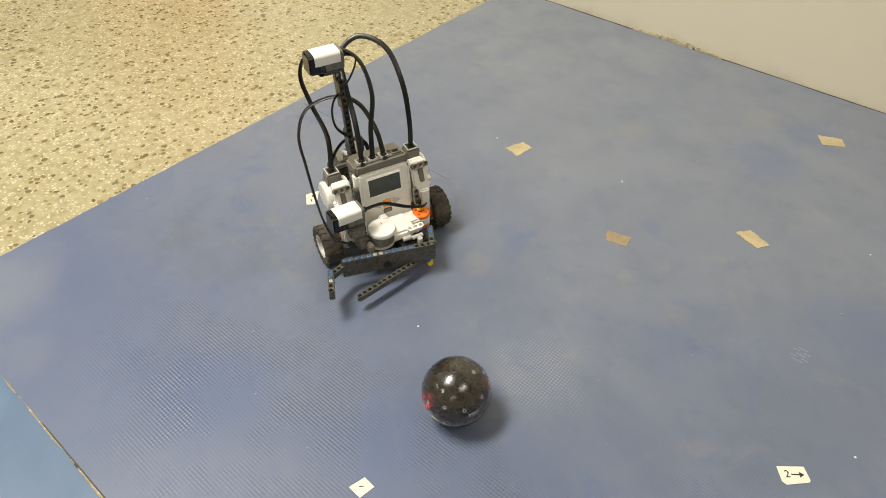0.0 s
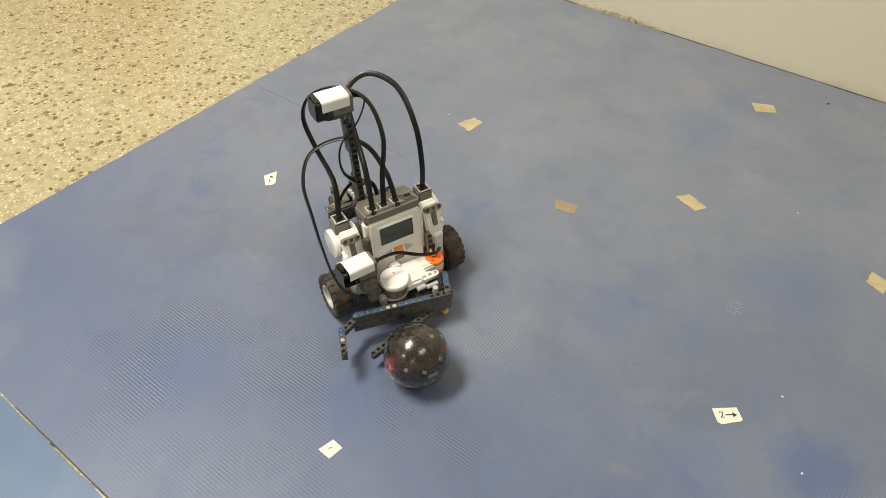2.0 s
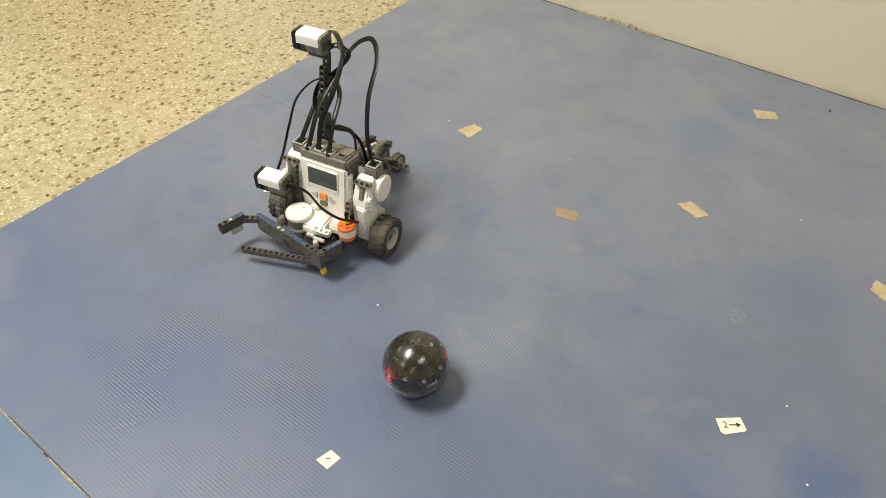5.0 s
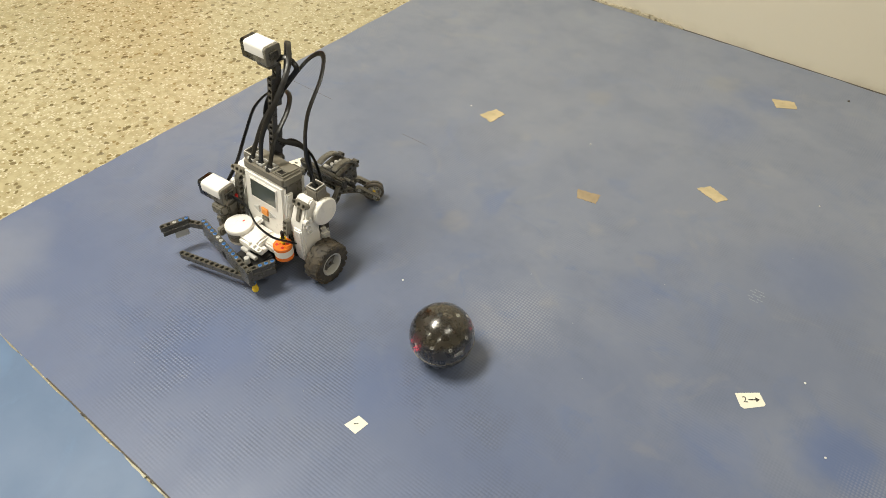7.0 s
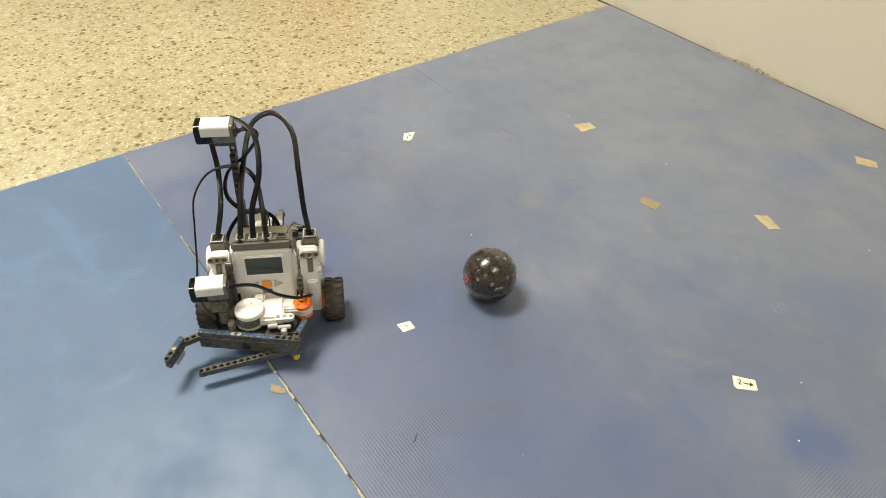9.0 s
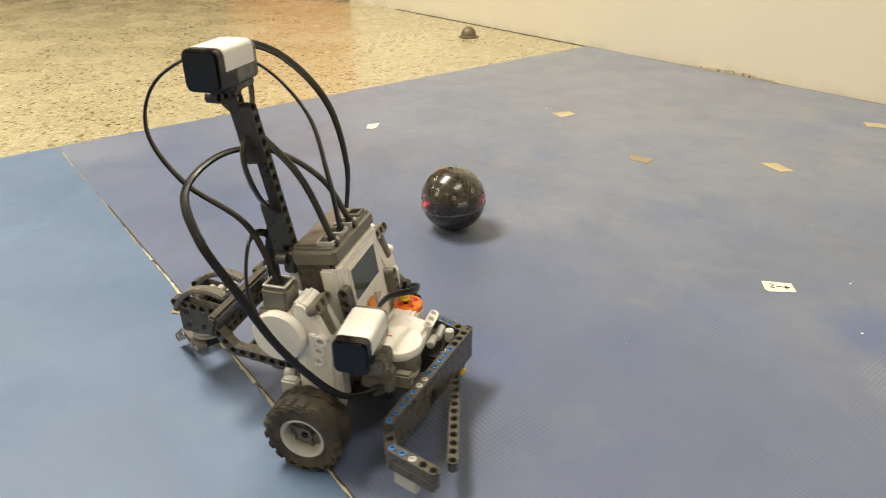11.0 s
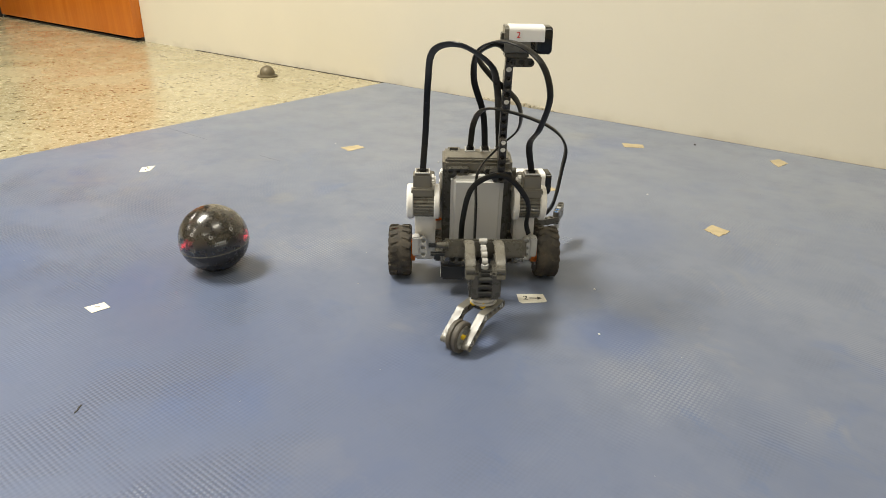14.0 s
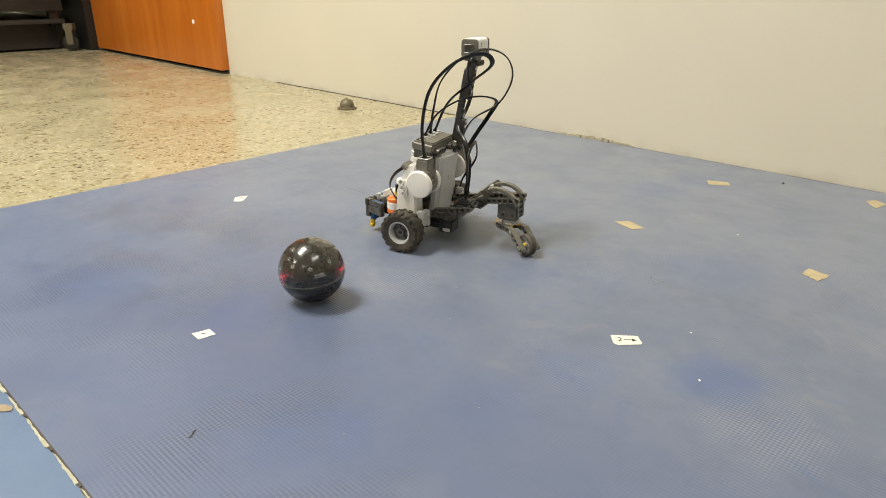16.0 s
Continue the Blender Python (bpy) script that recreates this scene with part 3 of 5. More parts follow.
def control_brick():
    b = part("control_brick", block((-33, -36, 0), (-4, 36, 104), 2.5), M_GREY, robot, "dark grey control unit body", BRICK)
    part("front_plate", many([block((-8, -35.2, 2), (0, 35.2, 97), 2.6, 3), block((-1.5, -25, 57), (0.9, 25, 91), 1.0)]), M_WHITE, b, "white front plate")
    part("side_wing", many([block((-14, 34.2, 30), (-3, 38.6, 88), 1.4)] + [block((-12 + 0.0, 36, 34 + 9 * k), (-5, 39.6, 39 + 9 * k), 0.6) for k in range(6)]), M_WHITE, b, "white ribbed side rail")
    part("side_wing", block((-14, -38.2, 30), (-3, -34.2, 96), 1.4), M_WHITE, b, "white side rail")
    part("top_cap", many([block((-34.5, -36.4, 96.4), (-0.6, 36.4, 110.5), 3.0, 3), block((-33, -33, 108), (-14, 33, 112.5), 1.6)]), M_CAP, b, "taupe grey top cap")
    part("screen_frame", many([block((0.6, -23.4, 61.2), (1.5, 23.4, 62.6), 0.3, 1), block((0.6, -23.4, 87.2), (1.5, 23.4, 88.6), 0.3, 1), block((0.6, -23.4, 62.4), (1.5, -22.2, 87.4), 0.3, 1), block((0.6, 22.2, 62.4), (1.5, 23.4, 87.4), 0.3, 1)]), M_WHITE, b)
    part("screen", block((0.4, -22.4, 62.4), (1.3, 22.4, 87.4), 0.2, 1), M_SCREEN, b, "dark grey-green display glass")
    part("orange_button", block((-0.5, -6.2, 41), (2.0, 6.2, 52), 1.0), M_BUTTON, b, "orange square button")
    for s in (-1, 1):
        bm = bmesh.new()
        tri = [(s * 9.5, 41.5), (s * 9.5, 51.5), (s * 20, 46.5)]
        lo = [bm.verts.new((-0.3 * MM, y * MM, z * MM)) for y, z in tri]
        hi = [bm.verts.new((1.8 * MM, y * MM, z * MM)) for y, z in tri]
        bm.faces.new(lo)
        bm.faces.new(hi)
        for k in range(3):
            bm.faces.new((lo[k], lo[(k + 1) % 3], hi[(k + 1) % 3], hi[k]))
        bmesh.ops.recalc_face_normals(bm, faces=bm.faces[:])
        part("arrow_button", bm, M_PALE, b, "pale grey triangular button")
    part("dark_button", block((-0.5, -6.2, 32), (1.6, 6.2, 38.6), 0.8), M_MID, b, "grey rectangular button")
    for y in (-24.6, -9.0, 7.1):
        part("port", moved(socket_frame(13, 11, 3.2), at(-10, y, 110.2)), M_PALE, b, "pale grey cable socket")
    part("usb_port", moved(socket_frame(11, 12.5, 2.6, 1.8), at(-10, 24.2, 110.2)), M_MID, b, "grey square socket")
    part("usb_hole", block((-13.6, 20, 110.2), (-6.4, 28.4, 110.9)), M_BLACK, b, "black socket opening")
    c = part("battery_cover", many([block((-48, -27.5, 3), (-32, 27.5, 97), 5, 3)]), M_LID, b, "light grey battery cover")
    part("cover_dimple", moved(disc(3, -0.5, 0.6, 0.3, 16, "x"), at(-48.2, 0, 60)), M_LID, c)
    for y in (20, -18):
        part("rear_connector", moved(beam(3), along((-38, y - 8, 101), (-38, y + 8, 101), (1, 0, 0))), M_GREY, b, "dark grey three-hole connector")
    part("lower_frame", many([block((-30, -34, -8), (-2, 34, 0), 1.5)]), M_GREY, b)


control_brick()


def drive_motor(s):
    """An upright servo motor on the side s (1 left, -1 right)."""
    y = lambda v: s * v
    lo_hi = lambda a, b: (min(a, b), max(a, b))
    y0, y1 = lo_hi(y(43), y(65.5))
    body = prism([(-12, 84), (-12, 117), (-8, 120.5), (-3, 120), (5, 112), (11, 98), (16, 88), (16, 34), (12, 20), (-8, 20), (-12, 30)], y0, y1, 2.0)
    h = part("drive_motor", body, M_WHITE, robot, "white servo motor housing")
    part("barrel", moved(ribbed_barrel(16.4, -12, 12, "y"), at(-20, y(56.5), 95)), M_MID, h, "grey ribbed motor barrel")
    part("end_cap", moved(turned([(0, 0), (17.6, 0), (18.8, 0.8), (18.8, 5.2), (17.4, 6.8), (14, 7.2), (0, 7.4)] if s > 0 else [(0, -7.4), (14, -7.2), (17.4, -6.8), (18.8, -5.2), (18.8, -0.8), (17.6, 0), (0, 0)], 40, "y"), at(-20, y(66.5), 95)), M_WHITE, h, "white round outer cap")
    y0, y1 = lo_hi(y(43.5), y(67))
    arc = [(-20 + 17.6 * math.cos(radians(a)), 95 + 17.6 * math.sin(radians(a))) for a in range(-80, 81, 16)]
    part("barrel_cover", prism([(-20, 88)] + arc + [(-20, 104)], y0, y1, 0.6), M_WHITE, h, "white curved barrel cover")
    part("end_cap", moved(disc(18.6, -3, 3, 0.9, 40, "y"), at(-20, y(42), 95)), M_WHITE, h, "white round inner cap")
    part("socket", many([moved(block((-9, -9.5, -16), (9, 9.5, 0), 1.5), at(-22.5, y(57), 128)), moved(socket_frame(15, 14, 3.4), at(-22.5, y(57), 126.5)), moved(block((-12, -11.6, -24), (8, 11.6, -14), 1.5), at(-22.5, y(57), 128))]), M_CAP, h, "grey cable socket")
    part("socket_rim", moved(socket_frame(16.5, 15.5, 1.4, 1.2), at(-22.5, y(57), 128.6)), M_LID, h, "pale socket rim")
    part("socket_opening", moved(block((-5.8, -5.2, 0), (5.8, 5.2, 0.6)), at(-22.5, y(57), 128)), M_BLACK, h, "black socket opening")
    part("cross_bar", liftarm((4.5, y(56) - 8, 115.5), (4.5, y(56) + 8, 115.5), (1, 0, 0.55)), M_CAP, h, "taupe grey three-hole bar")
    part("stripe", moved(block((-4, -3.4, -10), (4.5, 3.4, 10), 1), at(7.2, y(56), 102, 0, -20, 0)), M_CAP, h, "taupe grey recessed stripe")
    y0, y1 = lo_hi(y(50), y(64))
    part("shin", prism([(12, 86), (19, 82), (20, 40), (14, 30), (8, 34)], y0, y1, 1.6), M_WHITE, h, "white lower leg cover")
    y0, y1 = lo_hi(y(64), y(68))
    part("hole_rail", many([moved(turned([(2.6, -2.6), (4.2, -2.6), (4.2, 2.6), (2.6, 2.6), (2.6, -2.6)], 14, "y"), at(6 + 1.5 * k, y(66.5), 78 + 8 * k)) for k in range(3)] + [block((0, y0 - 0.0, 73), (5.0, y1 - 0.0, 98), 0.8)]), M_WHITE, h, "white rail with three holes")
    part("output_ring", moved(turned([(6, -3), (12.2, -3), (12.6, -2.4), (12.6, 2.4), (12.2, 3), (6, 3), (6, -3)], 28, "y"), at(0, y(68.5), 29)), M_ORANGE, h, "orange output ring")
    part("rear_bracket", many([liftarm((-24, y(56), 36), (-24, y(56), 52), (1, 0, 0)), block((-26, y(64) - 4.2, 33), (-13, y(64) + 4.2, 55), 1.4)]), M_PALE, h, "pale grey holed bracket")
    return h


motor_left, motor_right = drive_motor(1), drive_motor(-1)


def drive_wheel(s):
    w = empty("drive_wheel", pose(0, s * 0.082, 0.029), robot)
    prof = [(15.9, -10.8), (19, -12), (24, -12.3), (26.8, -10.4), (27.8, -6), (28.1, 0), (27.8, 6), (26.8, 10.4), (24, 12.3), (19, 12), (15.9, 10.8), (15.9, -10.8)]
    tyre = turned(prof, 48, "y")
    for k in range(18):
        for row, off in ((-1, 0.0), (1, 0.5)):
            a = 360 * (k + off) / 18
            lug = moved(block((25.6, -5.2, -3.2), (28.9, 5.2, 3.2), 1.1, 2), Matrix.Rotation(radians(a), 4, "Y") @ at(0, row * 6.6, 0, row * 16, 0, 0))
            joined(tyre, lug)
            side = moved(block((22.6, -1.0, -2.2), (26.8, 1.0, 2.2), 0.5, 1), Matrix.Rotation(radians(a + 4), 4, "Y") @ at(0, row * 11.6, 0))
            joined(tyre, side)
    part("tyre", tyre, M_RUBBER, w, "dusty black rubber tyre with chunky tread")
    rim = turned([(13.8, -10.5), (15.8, -11.5), (16.2, -11), (16.2, 11), (15.8, 11.5), (13.8, 10.5), (12.8, 7), (12.8, -7), (13.8, -10.5)], 40, "y")
    web = turned([(0, -2), (13.2, -2), (13.2, 2), (0, 2)], 40, "y")
    joined(web, turned([(3.0, -7), (5.4, -7), (5.4, 7), (4.6, 7.5), (3.0, 7.5), (3.0, -7)], 20, "y"))
    for k in range(6):
        joined(web, moved(block((5, -4.2, -1.0), (13.2, 4.2, 1.0), 0.4, 1), Matrix.Rotation(radians(60 * k), 4, "Y")))
    part("rim", rim, M_PALE, w, "pale grey rim ring")
    part("rim_web", web, M_WEB, w, "grey six-spoke wheel web")
    part("hub_axle", axle((0, -8, 0), (0, 8, 0)), M_BLACK, w, "black cross axle")
    return w


wheel_left, wheel_right = drive_wheel(1), drive_wheel(-1)


def front_motor():
    h = part("front_motor", many([prism([(24, 47), (24, 62), (28, 65), (50, 65), (59, 61), (60, 50), (54, 46)], -12, 20, 2.5), prism([(22, 47), (22, 58), (25, 61), (41, 61), (44, 58), (44, 47)], 16, 38, 2.0),
                                  moved(disc(12.2, 45.5, 56, 0.8, 36), at(33, 42.3, 0))]), M_WHITE, robot, "white servo motor lying across the front")
    part("barrel", moved(disc(16.8, 50, 65, 0.5, 40), at(46.5, -23, 0)), M_MID, h, "grey motor barrel")
    part("end_cap", moved(turned([(0, 64), (17.6, 64), (18.3, 65), (18.3, 69), (17.4, 70.4), (14, 70.9), (0, 71.2)], 44), at(46.5, -22, 0)), M_WHITE, h, "white round top cap")
    part("cap_tab", block((20, -17, 63), (32, -4, 69), 2), M_WHITE, h)
    part("cap_mark", block((38, -20, 71.0), (41, -18.8, 71.4)), M_RED, h, "faint red pen mark")
    part("end_cap", moved(disc(18.6, 44, 50, 0.9, 40), at(43.5, -23, 0)), M_WHITE, h, "white round lower cap")
    part("socket", many([block((30, -56, 50), (50, -40, 62), 2), block((52, -48, 48), (64, -40, 60), 1.5)]), M_CAP, h, "grey cable socket")
    hub = part("output_hub", moved(turned([(0, 56), (11.6, 56), (12.2, 56.6), (12.2, 60.4), (11.4, 61.2), (4, 61.2), (3.2, 60.2), (0, 60.2)], 36), at(33, 42.3, 0)), M_ORANGE, h, "orange output hub")
    part("hub_hole", many([moved(disc(2.2, 60.9, 61.5, 0.2, 12), at(33 + 7 * math.cos(radians(a)), 42.3 + 7 * math.sin(radians(a)), 0)) for a in (45, 135, 225, 315)]), M_RED, hub)
    part("output_hub", moved(disc(12.0, 39.5, 45.2, 0.8, 36), at(33, 42.3, 0)), M_ORANGE, h, "orange lower hub")
    part("axle", axle((30.5, 42.3, 58), (30.5, 42.3, 81)), M_BLACK, h, "black upright axle")
    part("bush", moved(turned([(2.4, 0), (4.2, 0), (4.2, 1.2), (3.3, 2), (3.3, 3.4), (4.2, 4.2), (4.2, 5.6), (2.4, 5.6), (2.4, 0)], 16), at(30.5, 42.3, 64)), M_YELLOW, h, "yellow bush")
    part("hole_bracket", many([liftarm((58, 13, 60), (58, 29, 60), (0.35, 0, 1)), block((46, 14, 50), (58, 28, 56), 1)]), M_WHITE, h, "white holed bracket")
    part("pale_bush", many([moved(disc(3.2, -6, 6, 0.6, 14, "y"), at(64, 6, 53)), moved(disc(3.0, -8, 8, 0.6, 14, "y"), at(66, 20, 52)), moved(disc(3.6, 0, 10, 0.6, 14), at(74, 20, 46))]), M_PALE, h, "pale grey bushes")
    part("under_gear", many([block((44, -6, 30), (74, 34, 46), 2), moved(disc(12, 34, 42, 0.6, 24), at(66, 12, 0))]), M_BLACK, h, "black gear block")


front_motor()


def plough():
    r, l, back = (60, -82, 46), (84.5, 32, 46), (54, 45, 46)
    top = part("plough_blade", liftarm(r, l, (0, 0, 1)), M_GREY, robot, "dark grey holed plough beam")
    u = (Vector(l) - Vector(r)).normalized()
    for k in range(14):
        if k not in (5, 6, 12, 13):
            q = Vector(r) + u * 8 * k
            pins([(q.x, q.y, 49.6)], (0, 0, 1), M_BLUE, top, label="blue connector pin")
        elif k < 10:
            q = Vector(r) + u * 8 * k
            pins([(q.x, q.y, 49.6)], (0, 0, 1), M_PALE, top, label="pale grey connector pin")
    face = moved(block((-4, -3.6, -23.5), (121, 3.6, -4), 0.8, 1), along(r, l, (0, 0, 1)))
    part("blade_face", face, M_GREY, top, "dark grey smooth plough face")
    part("axle_hole", moved(many([block((50, -4.0, -20), (60, -3.5, -12)), block((53, -4.3, -18), (57, -3.4, -9))]), along(r, l, (0, 0, 1))), M_BLACK, top, "black axle hole")
    corner = part("corner_beam", many([liftarm(l, back, (0, 0, 1)), moved(block((-3, -3.7, -17), (34, 3.7, -4), 1, 1), along(l, back, (0, 0, 1)))]), M_GREY, robot, "dark grey corner beam")
    v = (Vector(back) - Vector(l)).normalized()
    pins([tuple(Vector(l) + v * 8 * k + Vector((0, 0, 3.6))) for k in (2, 3, 4)], (0, 0, 1), M_BLUE, corner, label="blue connector pin")
    arm = part("lower_arm", liftarm((79, 20, 21), (103, -82, 21), (0, 0, 1)), M_GREY, robot, "dark grey holed arm reaching across")
    part("arm_pivot", many([moved(disc(3.6, 6, 18, 0.8, 16), at(80, 31, 0)), moved(disc(4.4, 8, 12, 0.6, 16), at(80, 31, 0))]), M_YELLOW, arm, "yellow pivot pin")
    part("arm_joint", moved(disc(4.6, 16, 26, 0.6, 16), at(80, 28, 0)), M_BLUE, arm, "blue joint pin")
    link = part("hook_link", liftarm((60, -84, 40), (70, -106, 40), (0, 0, 1)), M_GREY, robot, "dark grey short link beam")
    hook = part("hook_arm", many([liftarm((70, -105, 46), (100, -116, 46), (0, 0, 1)), moved(block((-2, -3.7, -12), (34, 3.7, -4), 0.8, 1), along((70, -105, 46), (100, -116, 46)))]), M_GREY, robot, "dark grey hook beam")
    hv = (Vector((100, -116, 46)) - Vector((70, -105, 46))).normalized()
    pins([tuple(Vector((70, -105, 49.6)) + hv * 8 * k) for k in (0, 1)], (0, 0, 1), M_BLUE, hook, label="blue connector pin")
    pins([tuple(Vector((70, -105, 49.6)) + hv * 8 * 2)], (0, 0, 1), M_PALE, hook, label="pale grey connector pin")
    part("hook_tab", moved(block((2, -2.6, -23), (20, 2.6, -12), 0.8, 1), along((70, -105, 46), (100, -116, 46))), M_PALE, hook, "pale grey tab")


plough()


def rounded(hw, z0, z1, r, both=True):
    """A rectangle with rounded corners in x and z (mm): half width, bottom, top, radius; both: bottom corners too."""
    pts = []
    corners = [(hw - r, z1 - r, 0), (-hw + r, z1 - r, 90)] + ([(-hw + r, z0 + r, 180), (hw - r, z0 + r, 270)] if both else [])
    for cx, cz, a0 in corners:
        pts += [(cx + r * math.cos(radians(a0 + 18 * k)), cz + r * math.sin(radians(a0 + 18 * k))) for k in range(6)]
    return pts if both else pts + [(-hw, z0), (hw, z0)]


def sensor(name, centre, tilt, label, mark):
    """A boxed sensor that faces the robot's right; its own y runs along its length."""
    squash = Matrix.Diagonal((1, 0.85, 1, 1))
    s = part(name, moved(many([prism(rounded(11.6, -11.4, 11.8, 3.5), -10, 22, 0), prism(rounded(11.9, -11.6, 12.3, 4.0), 20.6, 25, 0.6)]), squash), M_MID, robot, label, at(*centre, *tilt))
    part("face_cap", moved(many([prism(rounded(12.0, -12.0, 12.4, 4.2), -24.5, -14.5, 0), prism(rounded(10.6, -10.6, 11.0, 3.6), -26, -24.4, 0), prism(rounded(11.6, -11.6, 4, 2.5), -15, -3, 0)]), squash), M_GLOSS, s, "glossy black rounded face")
    part("sleeve", moved(prism(rounded(12.3, -0.8, 12.9, 4.4, False), -17.5, 20.5, 0.25), squash), M_COVER, s, "white paper sleeve")
    part("rear_socket", many([moved(socket_frame(13, 12, 2.4), at(0, 21.2, 0, -90, 0, 0)), block((-4.4, 20.8, -4), (4.4, 21.7, 4))]), M_GREY, s, "grey cable socket")
    part("foot", many([block((-9, -2, -16), (9, 20, -10.5), 1.2)]), M_GREY, s, "dark grey mounting foot")
    if mark:
        m = Matrix(((0, 0, -1, -12.62 * MM), (-1, 0, 0, 9 * MM), (0, 1, 0, 5.0 * MM), (0, 0, 0, 1)))
        part("numeral", moved(letters("2", 7.6 * MM, 0.12 * MM), m), M_RED, s, "red number 2")
    return s


sensor("top_sensor", (-52, -38.5, 266), (0, 0, 0), "grey boxed sensor on the mast", True)
low = sensor("low_sensor", (37, -65, 99), (0, 0, 3), "grey boxed sensor at the front", False)


def mast():
    side = part("mast", many([liftarm((-30.4, -23, 141), (-47.8, -23, 236), (1, 0, 0.17)), liftarm((-49.4, -23, 201), (-58, -23, 248), (1, 0, 0.17)), liftarm((-36, -23, 128), (-43.2, -23, 167), (1, 0, 0.17))]), M_MAST, robot, "dark grey holed mast beams")
    part("mast_foot", many([liftarm((-33, -31, 131), (-33, -15, 131), (1, 0, 0.13)), block((-33, -31, 120), (-24, -15, 134), 1)]), M_MAST, side, "dark grey mast foot")
    part("mast_head", many([liftarm((-59, -42, 246.5), (-59, -26, 246.5), (1, 0, 0)), block((-56, -40, 248), (-46, -28, 255), 1)]), M_MAST, side, "dark grey head beam")
    pins([(-45.4, -23, 159.4), (-46.8, -23, 167.2), (-54.4, -23, 208.9), (-60.2, -23, 240.2)], (-1, 0, 0), M_WHITE, side, label="white connector pin")


mast()


def side_frame():
    part("side_beam", liftarm((17, -41.5, 118), (28, -41.5, 56), (0, 1, 0)), M_GREY, robot, "dark grey upright side beam")
    part("side_stub", liftarm((19, 41.5, 88), (22, 41.5, 72), (1, 0, 0)), M_CAP, robot, "taupe grey upright stub")
    part("sensor_mount", many([block((26, -54, 84), (46, -44, 104), 1.5), block((28, -52, 66), (42, -42, 86), 1.5), liftarm((24, -50, 74), (48, -50, 74), (0, 1, 0))]), M_GREY, robot, "dark grey sensor mount")
    part("mount_pin", moved(disc(2.6, -52, -41, 0.4, 12, "y"), at(26, 0, 92)), M_RED, robot, "red connector pin")
    part("low_bracket", many([block((36, -66, 70), (52, -46, 84), 2), block((44, -58, 50), (54, -47, 70), 2)]), M_MID, robot, "grey blocks under the front sensor")
    for y in (-39, 39):
        part("floor_beam", liftarm((-44, y, 46), (20, y, 42), (0, 1, 0)), M_GREY, robot, "dark grey lower side beam")
    part("belly", many([block((-34, -34, 22), (44, 34, 34), 2), block((-20, -44, 24), (16, 44, 32), 1.5)]), M_DARK, robot, "charcoal belly frame")
    box = part("belly_box", many([block((-54, 12, 18), (-34, 37, 36), 2)]), M_DARK, robot, "charcoal sensor box under the belly")
    part("box_strip", many([block((-51, 36.6, 20), (-40, 37.5, 25), 0.4, 1)]), M_PALE, box, "pale label strip")


side_frame()


